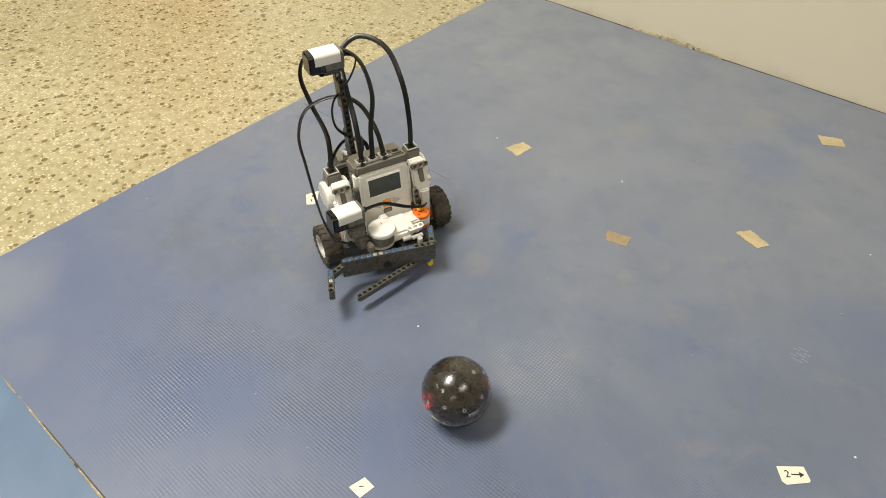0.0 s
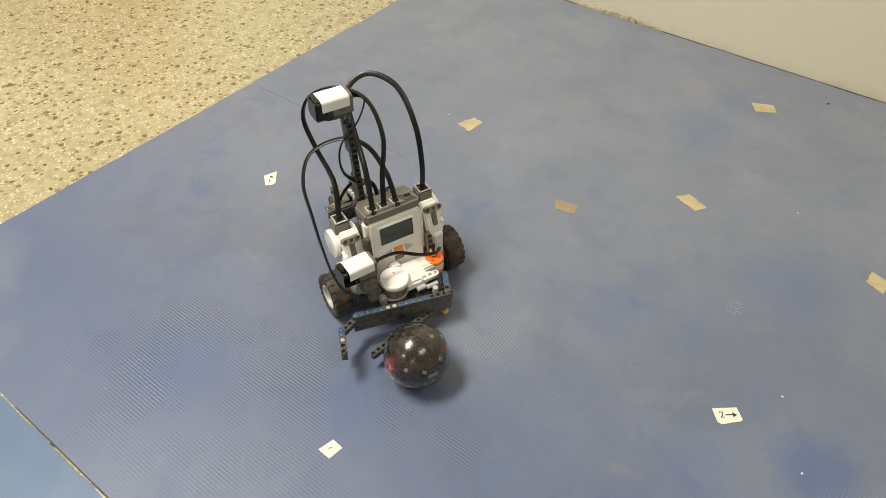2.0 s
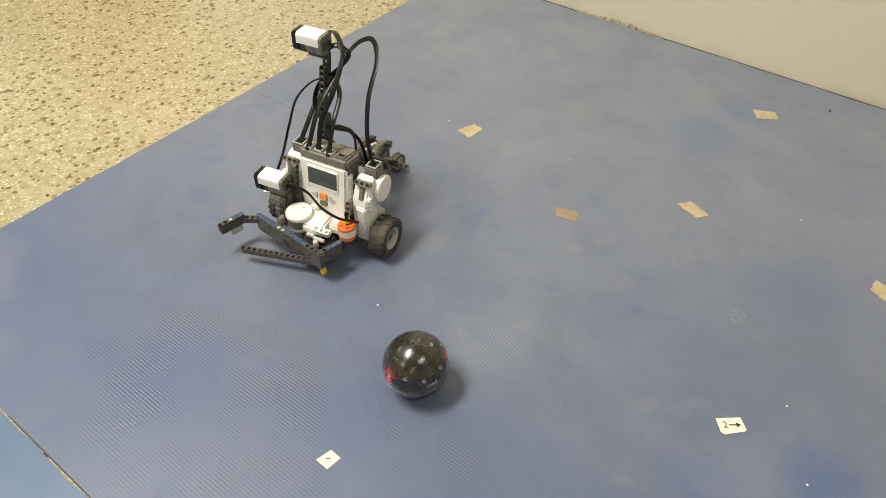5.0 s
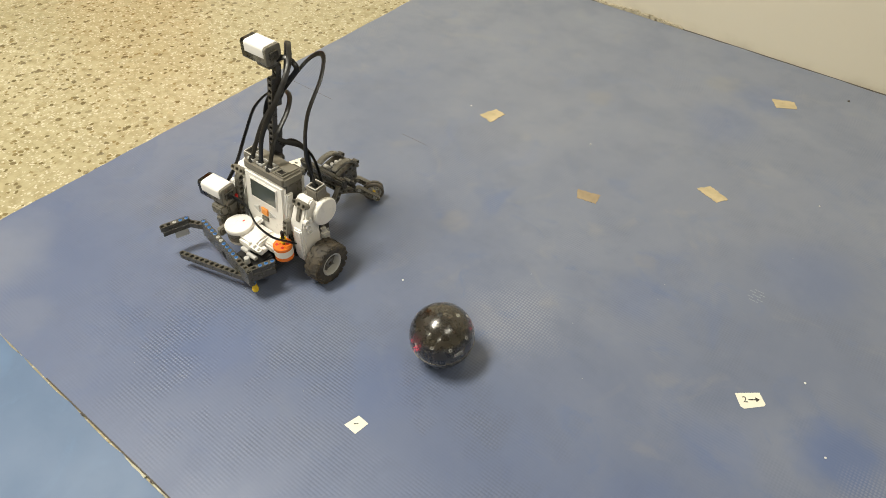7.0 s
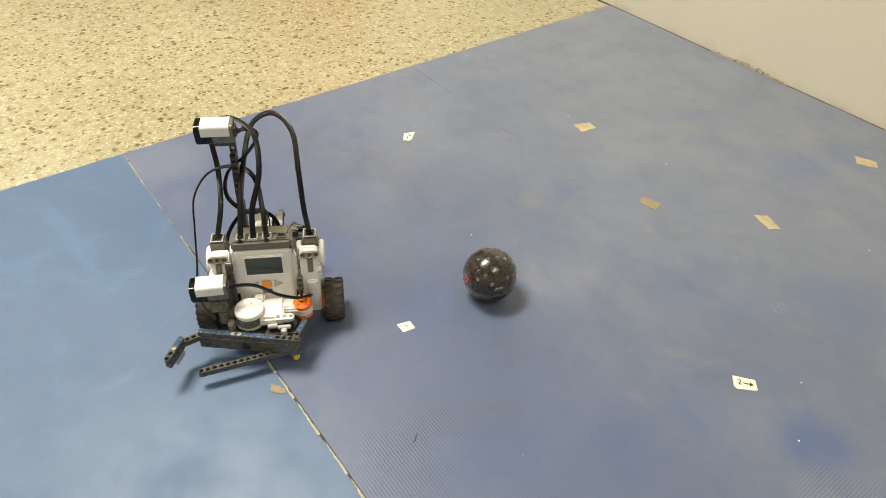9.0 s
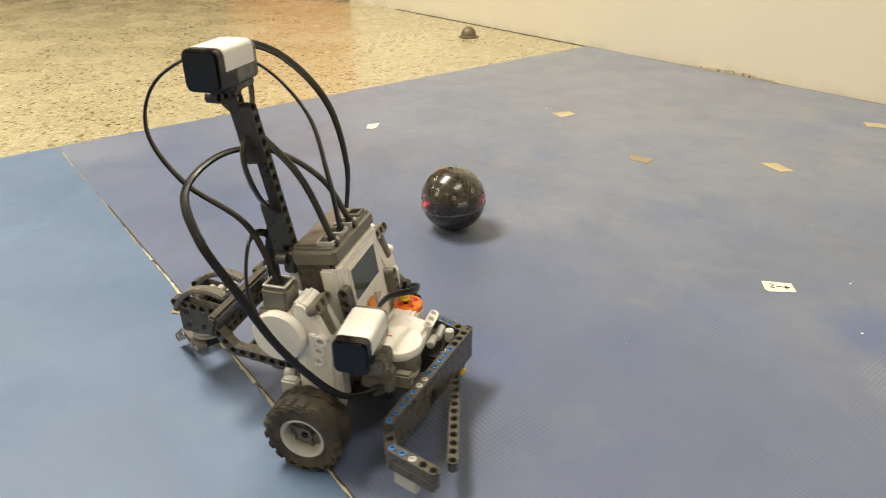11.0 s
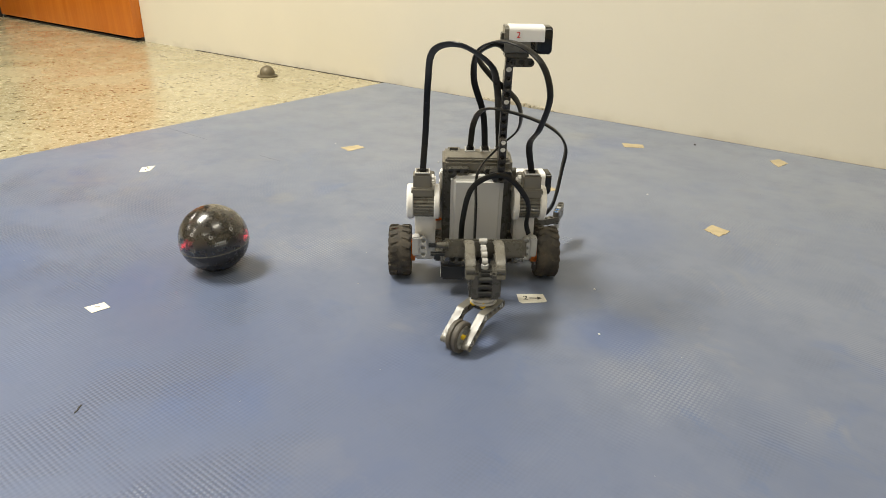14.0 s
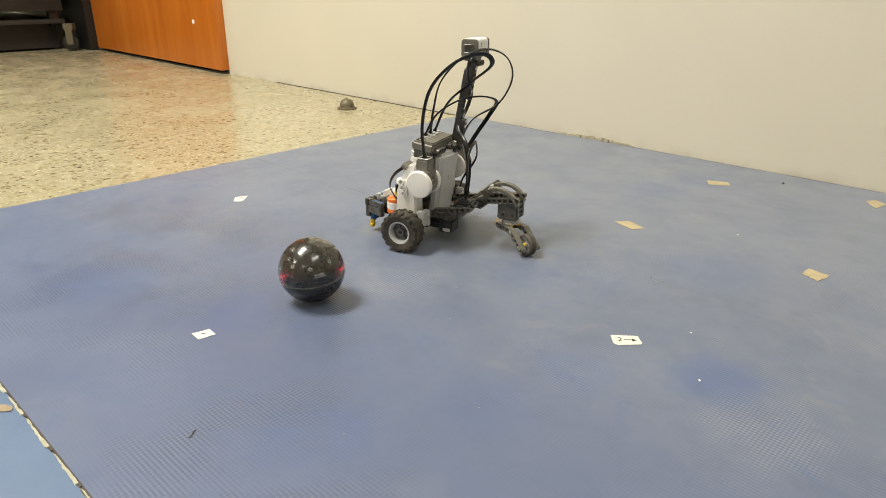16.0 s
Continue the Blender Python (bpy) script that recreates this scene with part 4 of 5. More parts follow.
def rear_frame():
    f = part("rear_frame", many([liftarm((-88, -40, 66), (-76, -42, 55), (0, 1, 0)), liftarm((-76, -42, 55), (-30, -42, 49), (0, 1, 0)), liftarm((-88, 28, 66), (-76, 30, 55), (0, 1, 0)), liftarm((-76, 30, 55), (-30, 36, 49), (0, 1, 0)),
                                 liftarm((-66, -38, 50), (-66, 32, 50), (0, 0, 1)), liftarm((-58, -38, 50), (-58, 32, 50), (0, 0, 1))]), M_GREY, robot, "dark grey rear frame beams")
    part("cross_panel", many([moved(block((-4, -46, -9), (4, 36, 9), 2.0), at(-92, 0, 73, 0, 14, 0)), liftarm((-90, -30, 62), (-90, 26, 62), (1, 0, 0.2))]), M_GREY, f, "dark grey cross panel")
    part("axle_stub", many([axle((-97, 34, 78), (-97, 50, 78)), axle((-99, 34, 70), (-99, 48, 70))]), M_BLACK, f, "black axle ends")
    part("axle_sleeve", moved(disc(2.9, 30, 42, 0.6, 16, "y"), at(-97, 0, 78)), M_GREY, f, "grey axle sleeve")
    part("pale_bush", many([moved(disc(2.7, -4, 4, 0.6, 14, "y"), at(-97, -3, 83)), moved(disc(3.2, -3, 3, 0.6, 14, "y"), at(-60, 8, 57))]), M_SILVER, f, "pale grey bushes")
    teeth = turned([(0, -4), (9.5, -4), (9.5, 4), (0, 4)], 24, "y")
    for k in range(16):
        joined(teeth, moved(block((9, -3.8, -1), (12, 3.8, 1), 0.3, 1), Matrix.Rotation(radians(22.5 * k), 4, "Y")))
    part("gear", moved(teeth, at(-62, 18, 56)), M_DARK, f, "charcoal toothed gear")
    part("gear_block", many([block((-72, -2, 44), (-52, 12, 60), 2), block((-70, 22, 44), (-54, 32, 58), 2)]), M_DARK, f, "charcoal gear blocks")
    for y in (-17, 11):
        bm = bmesh.new()
        n, c = 14, (-112, 58)
        prof = []
        for k in range(n + 1):
            a = radians(58 + (168 - 58) * k / n)
            prof.append((math.cos(a), math.sin(a)))
        inner = [(c[0] + 25.5 * x * 1.08, c[1] + 25.5 * z) for x, z in prof]
        outer = [(c[0] + 29.5 * x * 1.08, c[1] + 29.5 * z) for x, z in prof]
        part("arch", prism(outer + inner[::-1], y - 4.6, y + 4.6, 0.9), M_MID, f, "worn grey curved arch")
    cheeks = [block((-142, y0, 42), (-112, y1, 70), 2.2) for y0, y1 in ((-17.8, -7.2), (1.2, 11.8))]
    b = part("caster_block", many(cheeks + [liftarm((-140, -17, 72), (-92, -17, 66), (0, 1, 0)), liftarm((-140, 11, 72), (-92, 11, 66), (0, 1, 0))]), M_GREY, f, "dark grey caster block")
    for x, z in ((-101, 80), (-109, 81), (-117, 80), (-125, 77)):
        part("pale_bush", moved(turned([(2.0, -2.6), (3.1, -2.6), (3.1, 2.6), (2.0, 2.6), (2.0, -2.6)], 14, "y"), at(x, -3, z - 2.5)), M_SILVER, f, "pale grey bush")
    pins([(x, y, z) for x, z in ((-134, 50), (-120, 50), (-134, 62)) for y in (11.9,)], (0, 1, 0), M_BLACK, b, label="black connector pin")
    pins([(x, -17.9, z) for x, z in ((-134, 50), (-120, 50), (-134, 62))], (0, -1, 0), M_BLACK, b, label="black connector pin")
    for z in (48, 55, 62):
        part("bush_pin", moved(disc(2.8, -9, 9, 0.5, 12, "y"), at(-139, -3, z)), M_DARK, b, "charcoal pin between the cheeks")
    part("caster_post", block((-137, -11, 41.3), (-119, 5, 69), 2), M_DARK, b, "charcoal caster post")
    part("bush", moved(turned([(2.0, 69), (3.6, 69), (3.6, 73), (2.0, 73), (2.0, 69)], 16), at(-128, -3, 0)), M_PALE, f, "pale grey bush")


rear_frame()


def wheel_axles():
    for side in (1, -1):
        a = part("wheel_axle", axle((0, side * 66, 29), (0, side * 78, 29)), M_PALE, robot, "pale grey cross axle")
        part("bush", moved(turned([(2.4, -1.8), (4.2, -1.8), (4.2, 1.8), (2.4, 1.8), (2.4, -1.8)], 16, "y"), at(0, side * 69.5, 29)), M_PALE, a, "pale grey bush")


wheel_axles()

caster = empty("caster", pose(-0.128, -0.003, 0), robot)
part("turntable", turned([(0, 34.5), (12.5, 34.5), (13, 35.2), (13, 36.8), (11.5, 37.4), (11.5, 38.4), (13, 39), (13, 40.6), (12, 41.2), (0, 41.2)], 32), M_SILVER, caster, "silver turntable ring")
for sy in (-1, 1):
    y0, y1 = sorted((sy * 8.0, sy * 15.2))
    fork = part("fork_arm", many([liftarm((12, (y0 + y1) / 2, 30), (-20, (y0 + y1) / 2, 29.5), (0, 1, 0)), liftarm((-20, (y0 + y1) / 2, 29.5), (-44, (y0 + y1) / 2, 11.5), (0, 1, 0))]), M_FORK, caster, "worn grey angled fork arm")
    pins([(9, sy * 15, 30), (-20, sy * 15, 29), (-42, sy * 15, 13)], (0, sy, 0), M_PALE, fork, r=2.9, label="pale grey connector pin")
    pins([(6, sy * 6.2, 33), (-41, sy * 7.6, 15.5)], (0, sy, 0), M_YELLOW, fork, r=2.6, label="yellow half bush")
pins([(-10, -5, 35), (-10, 5, 35)], (-1, 0, 0.1), M_YELLOW, fork, r=3.2, label="yellow half bush")
part("fork_bridge", block((-6, -8, 26), (10, 8, 34), 1.5), M_DARK, caster, "charcoal bridge")
part("caster_tyre", moved(turned([(11.5, -5.6), (14.4, -5.4), (15.2, -4.4), (15.2, -1.2), (13.6, -0.5), (13.6, 0.5), (15.2, 1.2), (15.2, 4.4), (14.4, 5.4), (11.5, 5.6), (11.5, -5.6)], 32, "y"), at(-41, 0, 15.2)), plain("dusty_grey_rubber", (0.085, 0.075, 0.062), 0.6, var=0.4, scale=120), caster, "dusty grey grooved tyre")
cw = turned([(9.6, -4), (11.8, -4.2), (11.8, 4.2), (9.6, 4), (9.6, -4)], 32, "y")
joined(cw, turned([(0, -3.4), (4, -3.4), (4, 3.4), (0, 3.4)], 16, "y"))
for k in range(6):
    joined(cw, moved(block((3, -1.6, -1.3), (10.6, 1.6, 1.3), 0.3, 1), Matrix.Rotation(radians(60 * k), 4, "Y")))
part("caster_rim", moved(cw, at(-41, 0, 15.2)), M_PALE, caster, "pale grey spoked rim")


def spline(ctrl, n=10):
    c = [Vector(p) for p in ctrl]
    c = [2 * c[0] - c[1]] + c + [2 * c[-1] - c[-2]]
    out = []
    for i in range(1, len(c) - 2):
        a, b, d, e = c[i - 1:i + 3]
        for k in range(n):
            u = k / n
            out.append(0.5 * (2 * b + (d - a) * u + (2 * a - 5 * b + 4 * d - e) * u * u + (3 * b - a - 3 * d + e) * u ** 3))
    out.append(c[-2])
    return out


def cable(name, ctrl, side=(0, 1, 0), end_side=None, label="flat black connector cable", plugs=(True, True), w=6.7, h=2.1):
    """A flat flexible cable swept along a curve; its broad side starts along side and twists evenly to end_side; plugs at its ends."""
    pts = spline(ctrl)
    bm = bmesh.new()
    ref, frames, last = Vector(side), [], len(pts) - 1
    for k, p in enumerate(pts):
        t = (pts[min(k + 1, last)] - pts[max(k - 1, 0)]).normalized()
        ref = (ref - t * ref.dot(t)).normalized()
        frames.append((p, t, ref.copy()))
    twist = 0.0
    if end_side:
        t, r = frames[-1][1], frames[-1][2]
        goal = Vector(end_side)
        goal = (goal - t * goal.dot(t)).normalized()
        twist = math.atan2(t.dot(r.cross(goal)), r.dot(goal))
        if abs(twist) > math.pi / 2:
            twist -= math.copysign(math.pi, twist)
    shape = [(math.copysign(abs(math.cos(a)) ** 0.55, math.cos(a)) * w / 2, math.copysign(abs(math.sin(a)) ** 0.7, math.sin(a)) * h / 2) for a in (2 * math.pi * (k + 0.5) / 10 for k in range(10))]
    rings = []
    for k, (p, t, r) in enumerate(frames):
        r = Matrix.Rotation(twist * k / last, 3, t) @ r
        nrm = t.cross(r)
        rings.append([bm.verts.new((p + r * a + nrm * b) * MM) for a, b in shape])
    for a, b in zip(rings, rings[1:]):
        for k in range(10):
            bm.faces.new((a[k], a[(k + 1) % 10], b[(k + 1) % 10], b[k]))
    bm.faces.new(rings[0])
    bm.faces.new(rings[-1][::-1])
    bmesh.ops.recalc_face_normals(bm, faces=bm.faces[:])
    ob = part(name, bm, M_CABLE, robot, label)
    for use, p, q in ((plugs[0], pts[0], pts[1]), (plugs[1], pts[-1], pts[-2])):
        if use:
            m = along(p, p + (q - p) * 1.0, (1, 0.2, 0.1))
            part("plug", moved(block((-4, -3.4, -2.6), (5, 3.4, 2.6), 0.8), m), M_BLACK, ob, "black cable plug")


cable("cable", [(-22, 57, 127), (-17, 54, 173), (-29, 52, 222), (-62, 47, 256), (-90, 24, 265), (-91, -3, 249), (-58, -13, 223), (-20, -19, 191), (4, -24, 146)], end_side=(0, 1, 0))
cable("cable", [(-22, -57, 128), (-46, -49, 165), (-84, -52, 191), (-101, -56, 225), (-97, -45, 254), (-78, -20, 267), (-52, 4, 257), (-22, 7, 225), (-5, -5, 186), (3, -9, 146)], end_side=(0, 1, 0))
cable("cable", [(46, -64, 58), (30, -80, 62), (12, -86, 76), (-14, -86, 101), (-37, -85, 136), (-59, -82, 168), (-77, -62, 191), (-71, -26, 203), (-47, -3, 200), (-15, 5, 179), (4, 7, 146)], side=(0.7, 0, 0.7), end_side=(0, 1, 0), w=6.3, h=2.5)
cable("cable", [(-56, -21, 258), (-62, -8, 262), (-63, 6, 252), (-54, -8, 232), (-50, -34, 208), (-40, -38, 180), (-36, -18, 158), (-58, 2, 140), (-64, 3, 105), (-60, 3, 62)])
cable("cable", [(-66, 17, 52), (-67, 16, 93), (-65, 6, 128), (-62, -24, 138), (-52, -50, 108), (-30, -54, 74), (-24, -58, 60)], plugs=(False, False), w=5.6)
cable("cable", [(36, -42, 100), (36, -13, 99), (46, 16, 90), (44, 38, 80), (34, 50, 72), (22, 54, 60)], side=(0, 0, 1), plugs=(True, False), w=5.2, h=2.0)


# ---- slips, tape and crumbs on the mat ----
def slip(name, corners, z, material, label, category, group=""):
    if name == "masking_tape":  # torn edges
        ends = corners[1:] + corners[:1]
        corners = [p for a, b in zip(corners, ends) for p in ragged(*a, *b, 0.0035, 0.0011, rng)]
    return thing(name, slab(corners, 0.0002, z), material, label, category, group)


slip("masking_tape", [(-0.2442, 0.5781), (-0.2323, 0.61), (-0.2105, 0.6072), (-0.2158, 0.571)], 0.0006, M_TAPE, "torn piece of pale masking tape on the mat", "tape", "tape pieces")
slip("masking_tape", [(0.14, 0.9582), (0.1756, 0.9733), (0.1873, 0.9529), (0.1555, 0.9341)], 0.0006, M_TAPE, "torn piece of pale masking tape on the mat", "tape", "tape pieces")
slip("masking_tape", [(-0.0093, 0.5096), (0.0259, 0.5176), (0.0291, 0.4956), (-0.0006, 0.4901)], 0.0005, M_TAPE_OLD, "brownish worn piece of masking tape on the mat", "tape", "tape pieces")
slip("masking_tape", [(0.1344, 0.6269), (0.1486, 0.6456), (0.1822, 0.632), (0.1715, 0.6136)], 0.0006, M_TAPE, "torn piece of pale masking tape on the mat", "tape", "tape pieces")
slip("masking_tape", [(0.4116, 0.6206), (0.4145, 0.6438), (0.4411, 0.6367), (0.4358, 0.6075)], 0.0006, M_TAPE, "torn piece of pale masking tape on the mat", "tape", "tape pieces")
slip("masking_tape", [(0.3938, 1.0232), (0.4038, 1.0465), (0.4237, 1.0297), (0.4162, 0.9924)], 0.0006, M_TAPE, "torn piece of pale masking tape on the mat", "tape", "tape pieces")
slip("masking_tape", [(-0.0172, -0.1916), (-0.002, -0.181), (0.0059, -0.1841), (-0.0072, -0.1981)], 0.0004, M_TAPE_OLD, "brownish scrap of tape beside the mat seam", "tape", "tape pieces")

s1 = slip("paper_slip", [(-0.009, -0.008), (-0.0041, 0.0103), (0.0108, 0.0092), (0.008, -0.0088)], 0.0005, M_PAPER, "small white paper square with a pen stroke", "paper", "paper markers")
part("pen_stroke", slab([(-0.0012, -0.0012), (0.0026, 0.0022), (0.0019, 0.0030), (-0.0019, -0.0004)], 0.0005, 0.0007), M_INK, s1, "black number 1 in pen")
s2 = slip("paper_slip", [(0.3162, 0.3016), (0.3385, 0.3198), (0.3497, 0.3088), (0.3495, 0.3058), (0.3325, 0.2882), (0.3275, 0.2886)], 0.0005, M_PAPER, "white paper slip with 2 and an arrow in pen", "paper", "paper markers")
ux = Vector((0.79, 0.61, 0)).normalized()
along_slip = Matrix((ux, Vector((-ux.y, ux.x, 0)), Vector((0, 0, 1)))).transposed().to_4x4()
along_slip.translation = (0.3285, 0.3000, 0.0006)
part("numeral", moved(letters("2", 0.0115, 0.0001), along_slip), M_INK, s2, "black number 2 in pen")
along_slip.translation = (0.3365, 0.3062, 0.0005)
part("arrow", moved(many([slab([(-0.006, -0.0007), (0.004, -0.0007), (0.004, 0.0007), (-0.006, 0.0007)], 0, 0.0002), slab([(0.0025, -0.0032), (0.0075, 0), (0.0025, 0.0032)], 0, 0.00025)]), along_slip), M_INK, s2, "black arrow in pen")
s3 = slip("paper_slip", [(-0.4028, 0.2776), (-0.3949, 0.2973), (-0.3764, 0.2769), (-0.3765, 0.270), (-0.384, 0.2625)], 0.0005, M_PAPER, "small white paper slip with faded pen marks", "paper", "paper markers")
part("pen_stroke", many([slab([(-0.395, 0.283), (-0.389, 0.2845), (-0.3885, 0.2815), (-0.393, 0.2805)], 0.0005, 0.0007), slab([(-0.389, 0.2765), (-0.383, 0.2730), (-0.3838, 0.2718), (-0.3898, 0.2753)], 0.0005, 0.0007)]), M_INK, s3, "two faded pen marks")

# a worn scrap of printed film: short pale bars
bars = []
for i in range(5):
    for j in range(5):
        if (i * 3 + j * 2) % 4:
            x, y = 0.274 + 0.0042 * i, 0.4545 + 0.0052 * j
            bars.append(slab([(x, y), (x + 0.0034, y), (x + 0.0034, y + 0.0016), (x, y + 0.0016)], 0.0001, 0.0003))
thing("printed_scrap", many(bars), plain("faded_film", (0.23, 0.26, 0.31), 0.5), "worn scrap of pale printed film stuck to the mat", "scrap")

seam_line = [slab([(a, 0.4490), (b, 0.4498), (b, 0.4503), (a, 0.4496)], -0.0001, 0.0001) for a, b in ((-0.605, -0.475), (-0.313, -0.26))]
tagged(part("trim_mat_cut", many(seam_line), M_GRIME, None), "thin dark cut line across the mat", "cut line", kind="structure")


def hair():
    pts = [(0.1474, -0.0858), (0.1488, -0.0885), (0.1512, -0.0905), (0.1534, -0.0945)]
    bm = bmesh.new()
    for (x0, y0), (x1, y1) in zip(pts, pts[1:]):
        d = Vector((y1 - y0, x0 - x1, 0)).normalized() * 0.0006
        joined(bm, slab([(x0 - d.x, y0 - d.y), (x1 - d.x, y1 - d.y), (x1 + d.x, y1 + d.y), (x0 + d.x, y0 + d.y)], 0.0001, 0.0007))
    thing("lint_thread", bm, M_INK, "short dark thread of lint on the mat", "lint")


hair()
crumbs = [(-0.0975, 0.1965), (-0.2719, 0.5912), (-0.0504, 0.6245), (0.2967, 0.7049), (0.3766, 0.3666), (0.423, 0.283)]
for cx, cy in crumbs:
    thing("crumb", moved(turned([(0, 0), (1.2, 0), (1.35, 0.6), (0.7, 1.1), (0, 1.2)], 7), pose(cx, cy, 0.0001, 0, 0, 90 * cx)), M_SPECK, "tiny white crumb lying on the mat", "crumb", "crumbs")
thing("screw_on_floor", moved(turned([(0, 0), (2.2, 0), (2.4, 1.0), (1.2, 2.2), (0, 2.4)], 8), pose(0.253, 1.04, 0.0001)), M_GRIME, "tiny dark speck on the mat near the wall", "speck")
dust = []
for k in range(70):
    x, y = rng.uniform(-0.6, 1.0), rng.uniform(-0.17, 1.1)
    s = rng.uniform(0.0002, 0.0006)
    dust.append(slab([(x - s, y - s), (x + s, y - s * 0.6), (x + s * 0.5, y + s)], 0.0, s * 0.6))
thing("mat_dust", many(dust), M_PALE, "fine pale dust and grit over the mat", "dust", kind="stuff")


# ---- the ball ----
def make_shell():
    """Smoked clear plastic, hazed by fine scratches, with a hard gloss on top."""
    n = Nodes("smoked_clear_plastic", 0.2)
    haze = n.span(n.noise(30, 4, 0.6), 0.3, 0.75)
    n.color(n.mix(haze, (0.12, 0.10, 0.078), (0.19, 0.16, 0.124)))
    n.b.inputs["Transmission Weight"].default_value = 0.91
    n.b.inputs["IOR"].default_value = 1.5
    n.b.inputs["Coat Weight"].default_value = 0.7
    n.b.inputs["Coat Roughness"].default_value = 0.13
    n.rough(n.span(n.noise(80, 5, 0.7), 0.35, 0.75, 0.22, 0.36))
    return n.m


def ir_ball():
    b = tagged(empty("infrared_ball", pose(0.0165, 0.1335, 0.0383, 3, -4, 25)), "glossy smoked-black electronic ball with glowing red lights", "ball")
    shell = make_shell()
    lower = plastic("black_lower_shell", (0.026, 0.024, 0.024), 0.2, 0.10)
    R, r = 38.3, 36.4
    arc = lambda rad, a0, a1, n: [(rad * math.cos(radians(a0 + (a1 - a0) * k / n)), rad * math.sin(radians(a0 + (a1 - a0) * k / n))) for k in range(n + 1)]
    up = arc(R, -8, 86, 26) + arc(r, 86, -8, 26)
    part("upper_shell", turned(up + [up[0]], 56), shell, b, "smoked clear upper shell")
    low = [(0, -R)] + arc(R, -88, -9.0, 24) + arc(r, -9.0, -88, 24) + [(0, -r)]
    part("lower_shell", turned(low, 56), lower, b, "glossy black lower shell")
    part("seam_ring", turned([(R - 1.2, -6.6), (R - 0.1, -6.4), (R + 0.05, -5.9), (R - 0.1, -5.4), (R - 1.2, -5.2)], 64), M_MID, b, "thin grey joint line")
    part("top_plug", turned([(0, R - 1.4), (2.0, R - 1.4), (2.2, R - 0.2), (3.2, R - 0.1), (3.2, R + 0.5), (1.6, R + 0.7), (1.4, R - 0.6), (0, R - 0.6)], 18), M_DARK, b, "dark ring at the top of the shell")
    core = part("circuit_core", turned([(0, -24), (16, -22), (26, -14), (30, -4), (30, 2), (26, 13), (17, 22), (8, 25), (0, 25.5)], 32), plain("dark_circuit_board", (0.040, 0.030, 0.018), 0.35, var=0.6, scale=140), b, "dark circuit core")
    for k in range(20):
        lat, lon = ((6, 30, 52, 72)[k % 4], k * 51.4 + 12)
        p = Vector((math.cos(radians(lat)) * math.cos(radians(lon)), math.cos(radians(lat)) * math.sin(radians(lon)), math.sin(radians(lat))))
        q = p.to_track_quat("Z", "Y").to_matrix().to_4x4()
        q.translation = p * 0.0318
        part("receiver", moved(turned([(0, 0), (2.2, 0), (2.2, 3.6), (1.8, 4.8), (1.2, 4.6), (1.0, 3.4), (0, 3.4)], 14), q), M_ENAMEL, core, "pale round light receiver")
    for k in range(22):
        lat, lon = rng.uniform(10, 75), rng.uniform(0, 360)
        p = Vector((math.cos(radians(lat)) * math.cos(radians(lon)), math.cos(radians(lat)) * math.sin(radians(lon)), math.sin(radians(lat))))
        q = p.to_track_quat("Z", "Y").to_matrix().to_4x4()
        q.translation = p * 0.0275
        part("chip", moved(block((-2, -1.2, 0), (2, 1.2, 2.2), 0.3), q), (M_DARK, M_BRASS, M_PALE)[k % 3], core)
    red = emitter("red_glow", (1.0, 0.03, 0.08), 16.0)
    for lon in (-156, -150, -144, -138, 17, 23, 29, 35):
        p = Vector((math.cos(radians(lon)), math.sin(radians(lon)), -0.03))
        q = p.to_track_quat("Z", "Y").to_matrix().to_4x4()
        q.translation = p * 0.0332
        part("red_led", moved(turned([(0, 0), (2.7, 0), (2.7, 1.2), (1.8, 2.0), (0, 2.3)], 12), q), red, core, "glowing red indicator light")
    rim = []
    for k in range(8):
        a = 8 * k - 2
        rim.append(moved(block((25, -2.6, 2.2), (34.0, 2.6, 4.2), 0.4, 1), Matrix.Rotation(radians(a), 4, "Z")))
    part("board_edge", many(rim), M_DARK, core, "dark circuit board edge")
    # small pale rings moulded in the shell over the receivers
    for lat, lon in ((58, 20), (30, -95), (24, -60), (28, -20), (34, 30), (20, -130), (26, 95), (30, 160)):
        p = Vector((math.cos(radians(lat)) * math.cos(radians(lon)), math.cos(radians(lat)) * math.sin(radians(lon)), math.sin(radians(lat))))
        q = p.to_track_quat("Z", "Y").to_matrix().to_4x4()
        q.translation = p * (R * MM - 0.0001)
        part("shell_ring", moved(turned([(1.3, -0.2), (2.1, -0.2), (2.1, 0.25), (1.3, 0.25), (1.3, -0.2)], 16), q), M_SILVER, b, "small pale moulded ring")
    # small pale marking on the shell, too small to read
    bars = []
    for row, (w, h) in enumerate(((12.0, 1.7), (15.0, 0.8))):
        for s in range(7):
            a = -46 + (s - 3) * w / 37.5 * 57.3 / 7
            z = 8.5 - row * 2.6
            c = math.sqrt(R * R - z * z)
            m = pose(c * MM * math.cos(radians(a)) * 1.0015, c * MM * math.sin(radians(a)) * 1.0015, z * MM, 0, -math.degrees(math.asin(z / R)), a)
            bars.append(moved(block((-0.05, -w / 7 * 0.36, -h / 2), (0.12, w / 7 * 0.36, h / 2)), m))
    part("marking", many(bars), M_PALE, b, "row of tiny pale printed bars")


ir_ball()


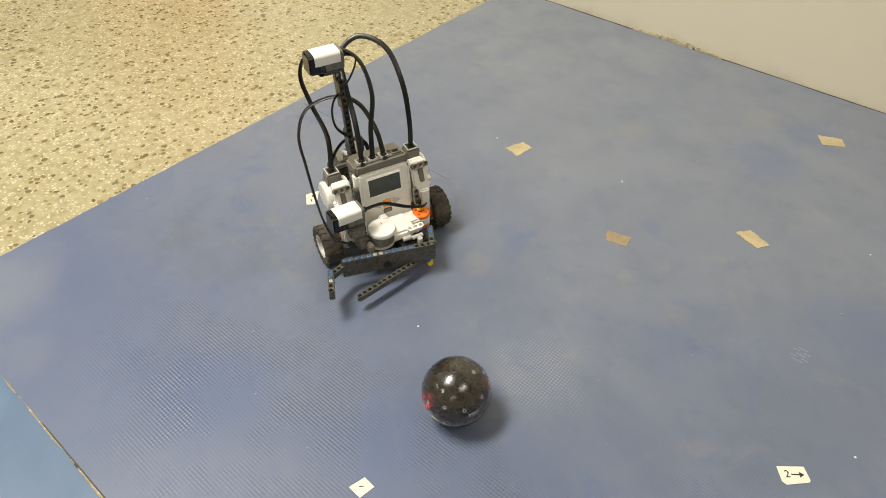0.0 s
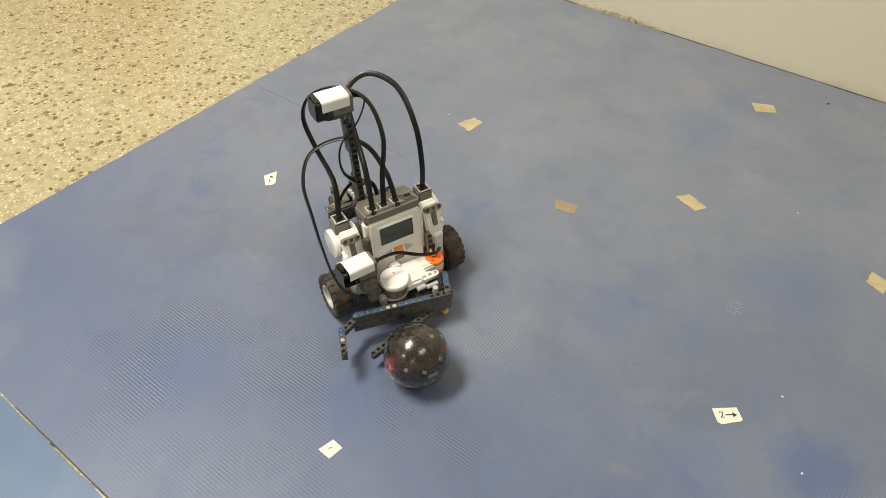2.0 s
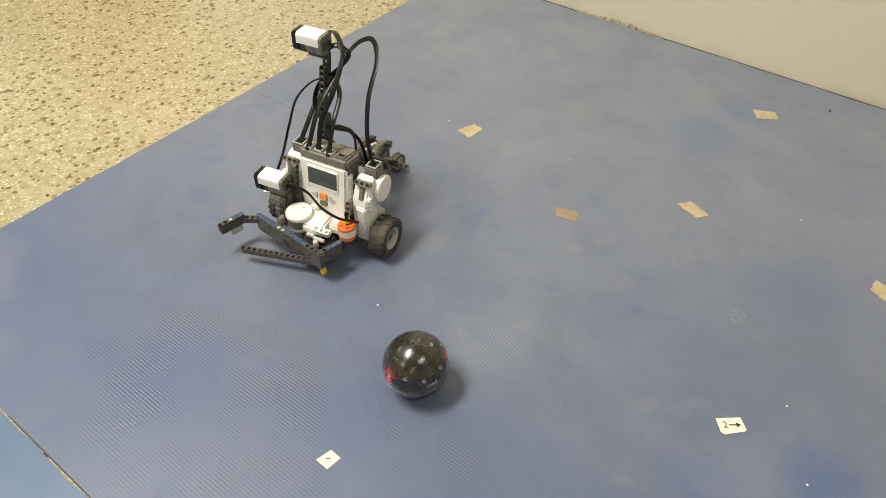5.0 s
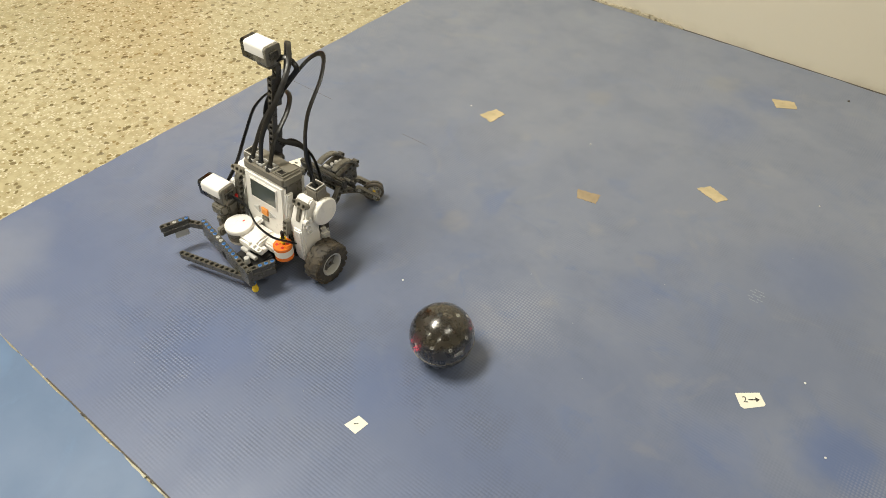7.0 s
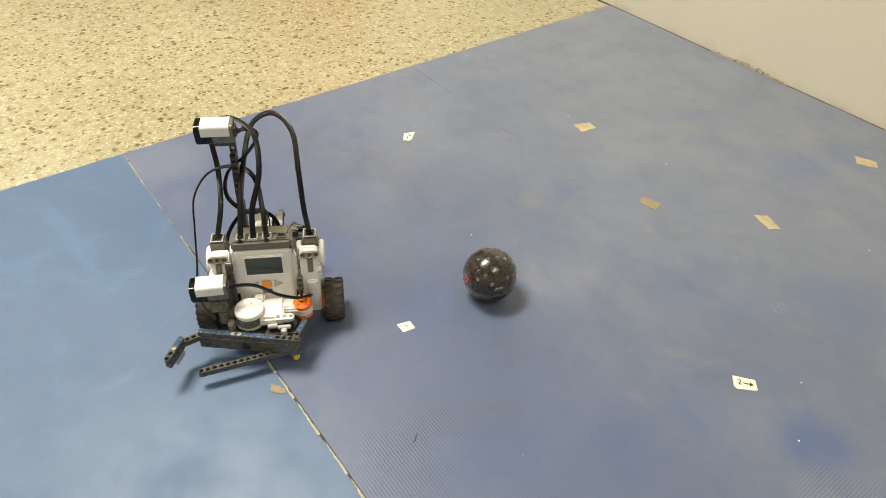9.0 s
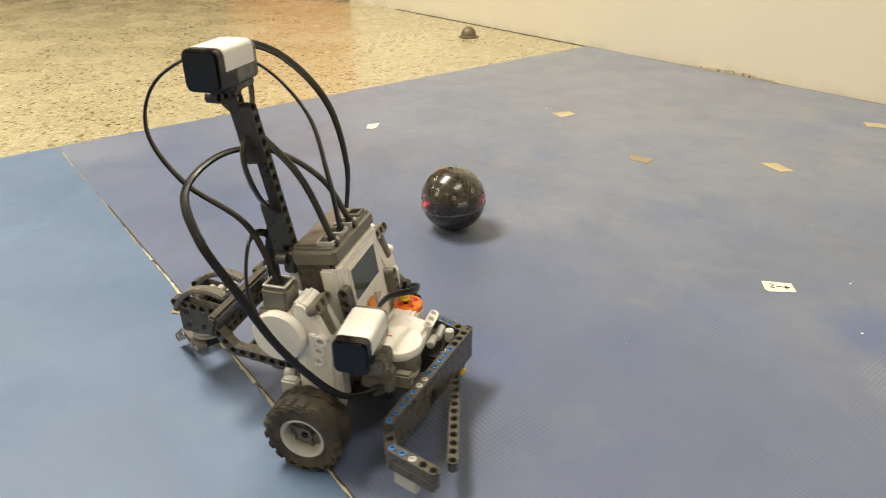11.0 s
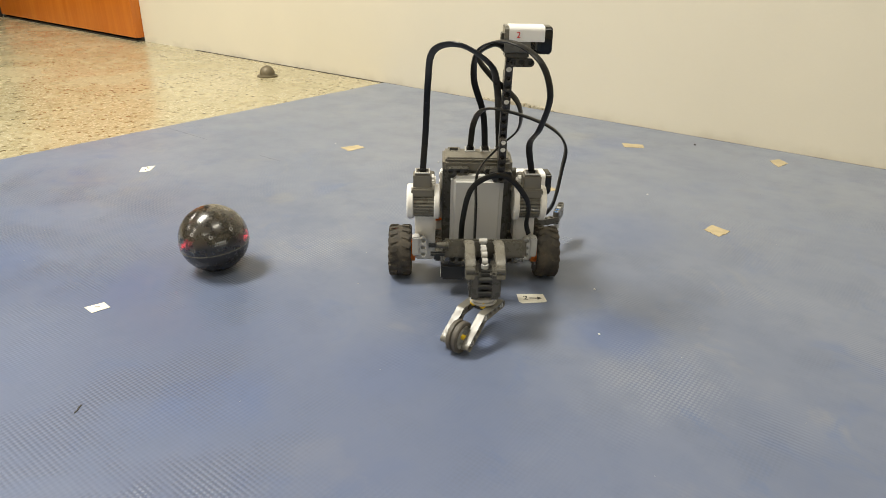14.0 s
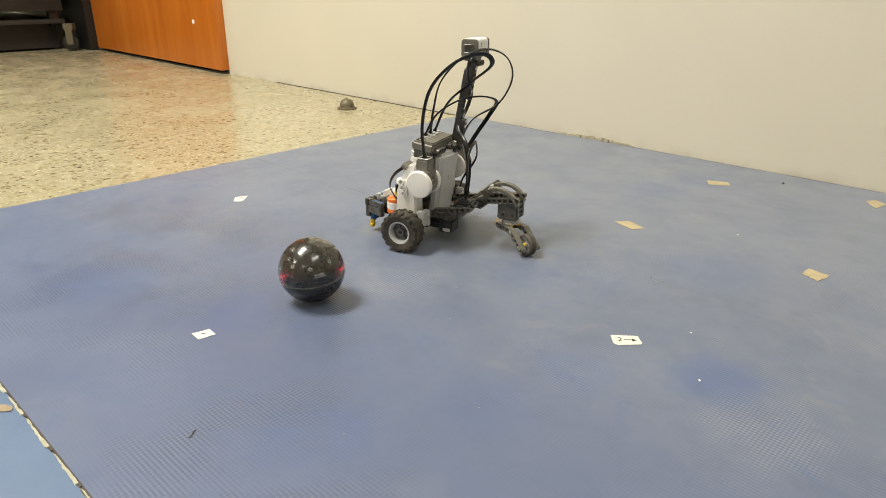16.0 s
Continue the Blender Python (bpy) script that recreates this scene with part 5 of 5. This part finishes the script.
# ---- movement ----
ROBOT_ROWS = [
    (0, -0.2406, 0.2837, -20.7),
    (0.5, -0.1902, 0.2657, -20.2),
    (1, -0.1432, 0.2465, -20.2),
    (1.5, -0.0906, 0.2257, -21.7),
    (2, -0.0959, 0.2270, -22.4),
    (2.5, -0.1567, 0.2522, -21.9),
    (3, -0.2061, 0.2722, -21.5),
    (3.5, -0.2286, 0.2810, -27.3),
    (3.7, -0.2245, 0.2785, -32.5),
    (4.75, -0.2305, 0.2700, -68.0),
    (5.6, -0.2385, 0.2545, -100.5),
    (5.8, -0.2400, 0.2501, -103.1),
    (6, -0.2460, 0.2287, -102.7),
    (6.5, -0.2599, 0.1774, -102.1),
    (7, -0.2622, 0.1394, -89.1),
    (7.5, -0.2569, 0.0522, -76.3),
    (8, -0.2276, -0.0228, -60.2),
    (8.5, -0.1821, -0.0828, -43.1),
    (9, -0.1154, -0.1362, -29.2),
    (9.2, -0.0861, -0.1500, -23.0),
    (9.75, 0.0023, -0.1720, -4.8),
    (10.3, 0.0932, -0.1652, 13.5),
    (10.9, 0.1844, -0.1259, 33.3),
    (11.3, 0.2353, -0.0833, 46.6),
    (11.5, 0.2475, -0.0590, 53.0),
    (12, 0.2908, 0.0148, 66.4),
    (12.5, 0.3171, 0.0912, 82.6),
    (13, 0.3160, 0.1762, 102.0),
    (13.5, 0.2952, 0.2484, 111.4),
    (14, 0.2486, 0.3125, 128.9),
    (14.5, 0.1882, 0.3625, 149.8),
    (15, 0.1125, 0.3953, 164.3),
    (15.5, 0.0321, 0.4074, 180.3),
    (16, -0.0445, 0.3918, 197.6),
]


def robot_at(t):
    """Place and heading at t by a cubic through the rows."""
    rows = ROBOT_ROWS
    k = max(i for i in range(len(rows) - 1) if rows[i][0] <= t or i == 0)
    a, b = rows[k], rows[k + 1]
    u = (t - a[0]) / (b[0] - a[0])
    return tuple(a[i] + (b[i] - a[i]) * u for i in (1, 2, 3))


def motions():
    walk(robot, [(t, pose(x, y, 0, 0, 0, h)) for t, x, y, h in ROBOT_ROWS])
    steps = [k * 0.1 for k in range(161)]
    for wheel, side in ((wheel_left, 1), (wheel_right, -1)):
        spin, rows, last = 0.0, [], None
        for t in steps:
            x, y, h = robot_at(min(t, 15.999))
            c, s = math.cos(radians(h)), math.sin(radians(h))
            p = (x - s * side * 0.08, y + c * side * 0.08)
            if last:
                spin += ((p[0] - last[0]) * c + (p[1] - last[1]) * s) / 0.029
            last = p
            rows.append((t, pose(0, side * 0.082, 0.029) @ Matrix.Rotation(spin, 4, "Y")))
        walk(wheel, rows)
    walk(caster, [(t, pose(-0.128, -0.003, 0, 0, 0, a)) for t, a in ((0, 5), (3.5, 0), (5.8, -20), (6.5, -24), (7.1, -46), (8.2, -38), (11.3, -36), (16, -35))])


motions()
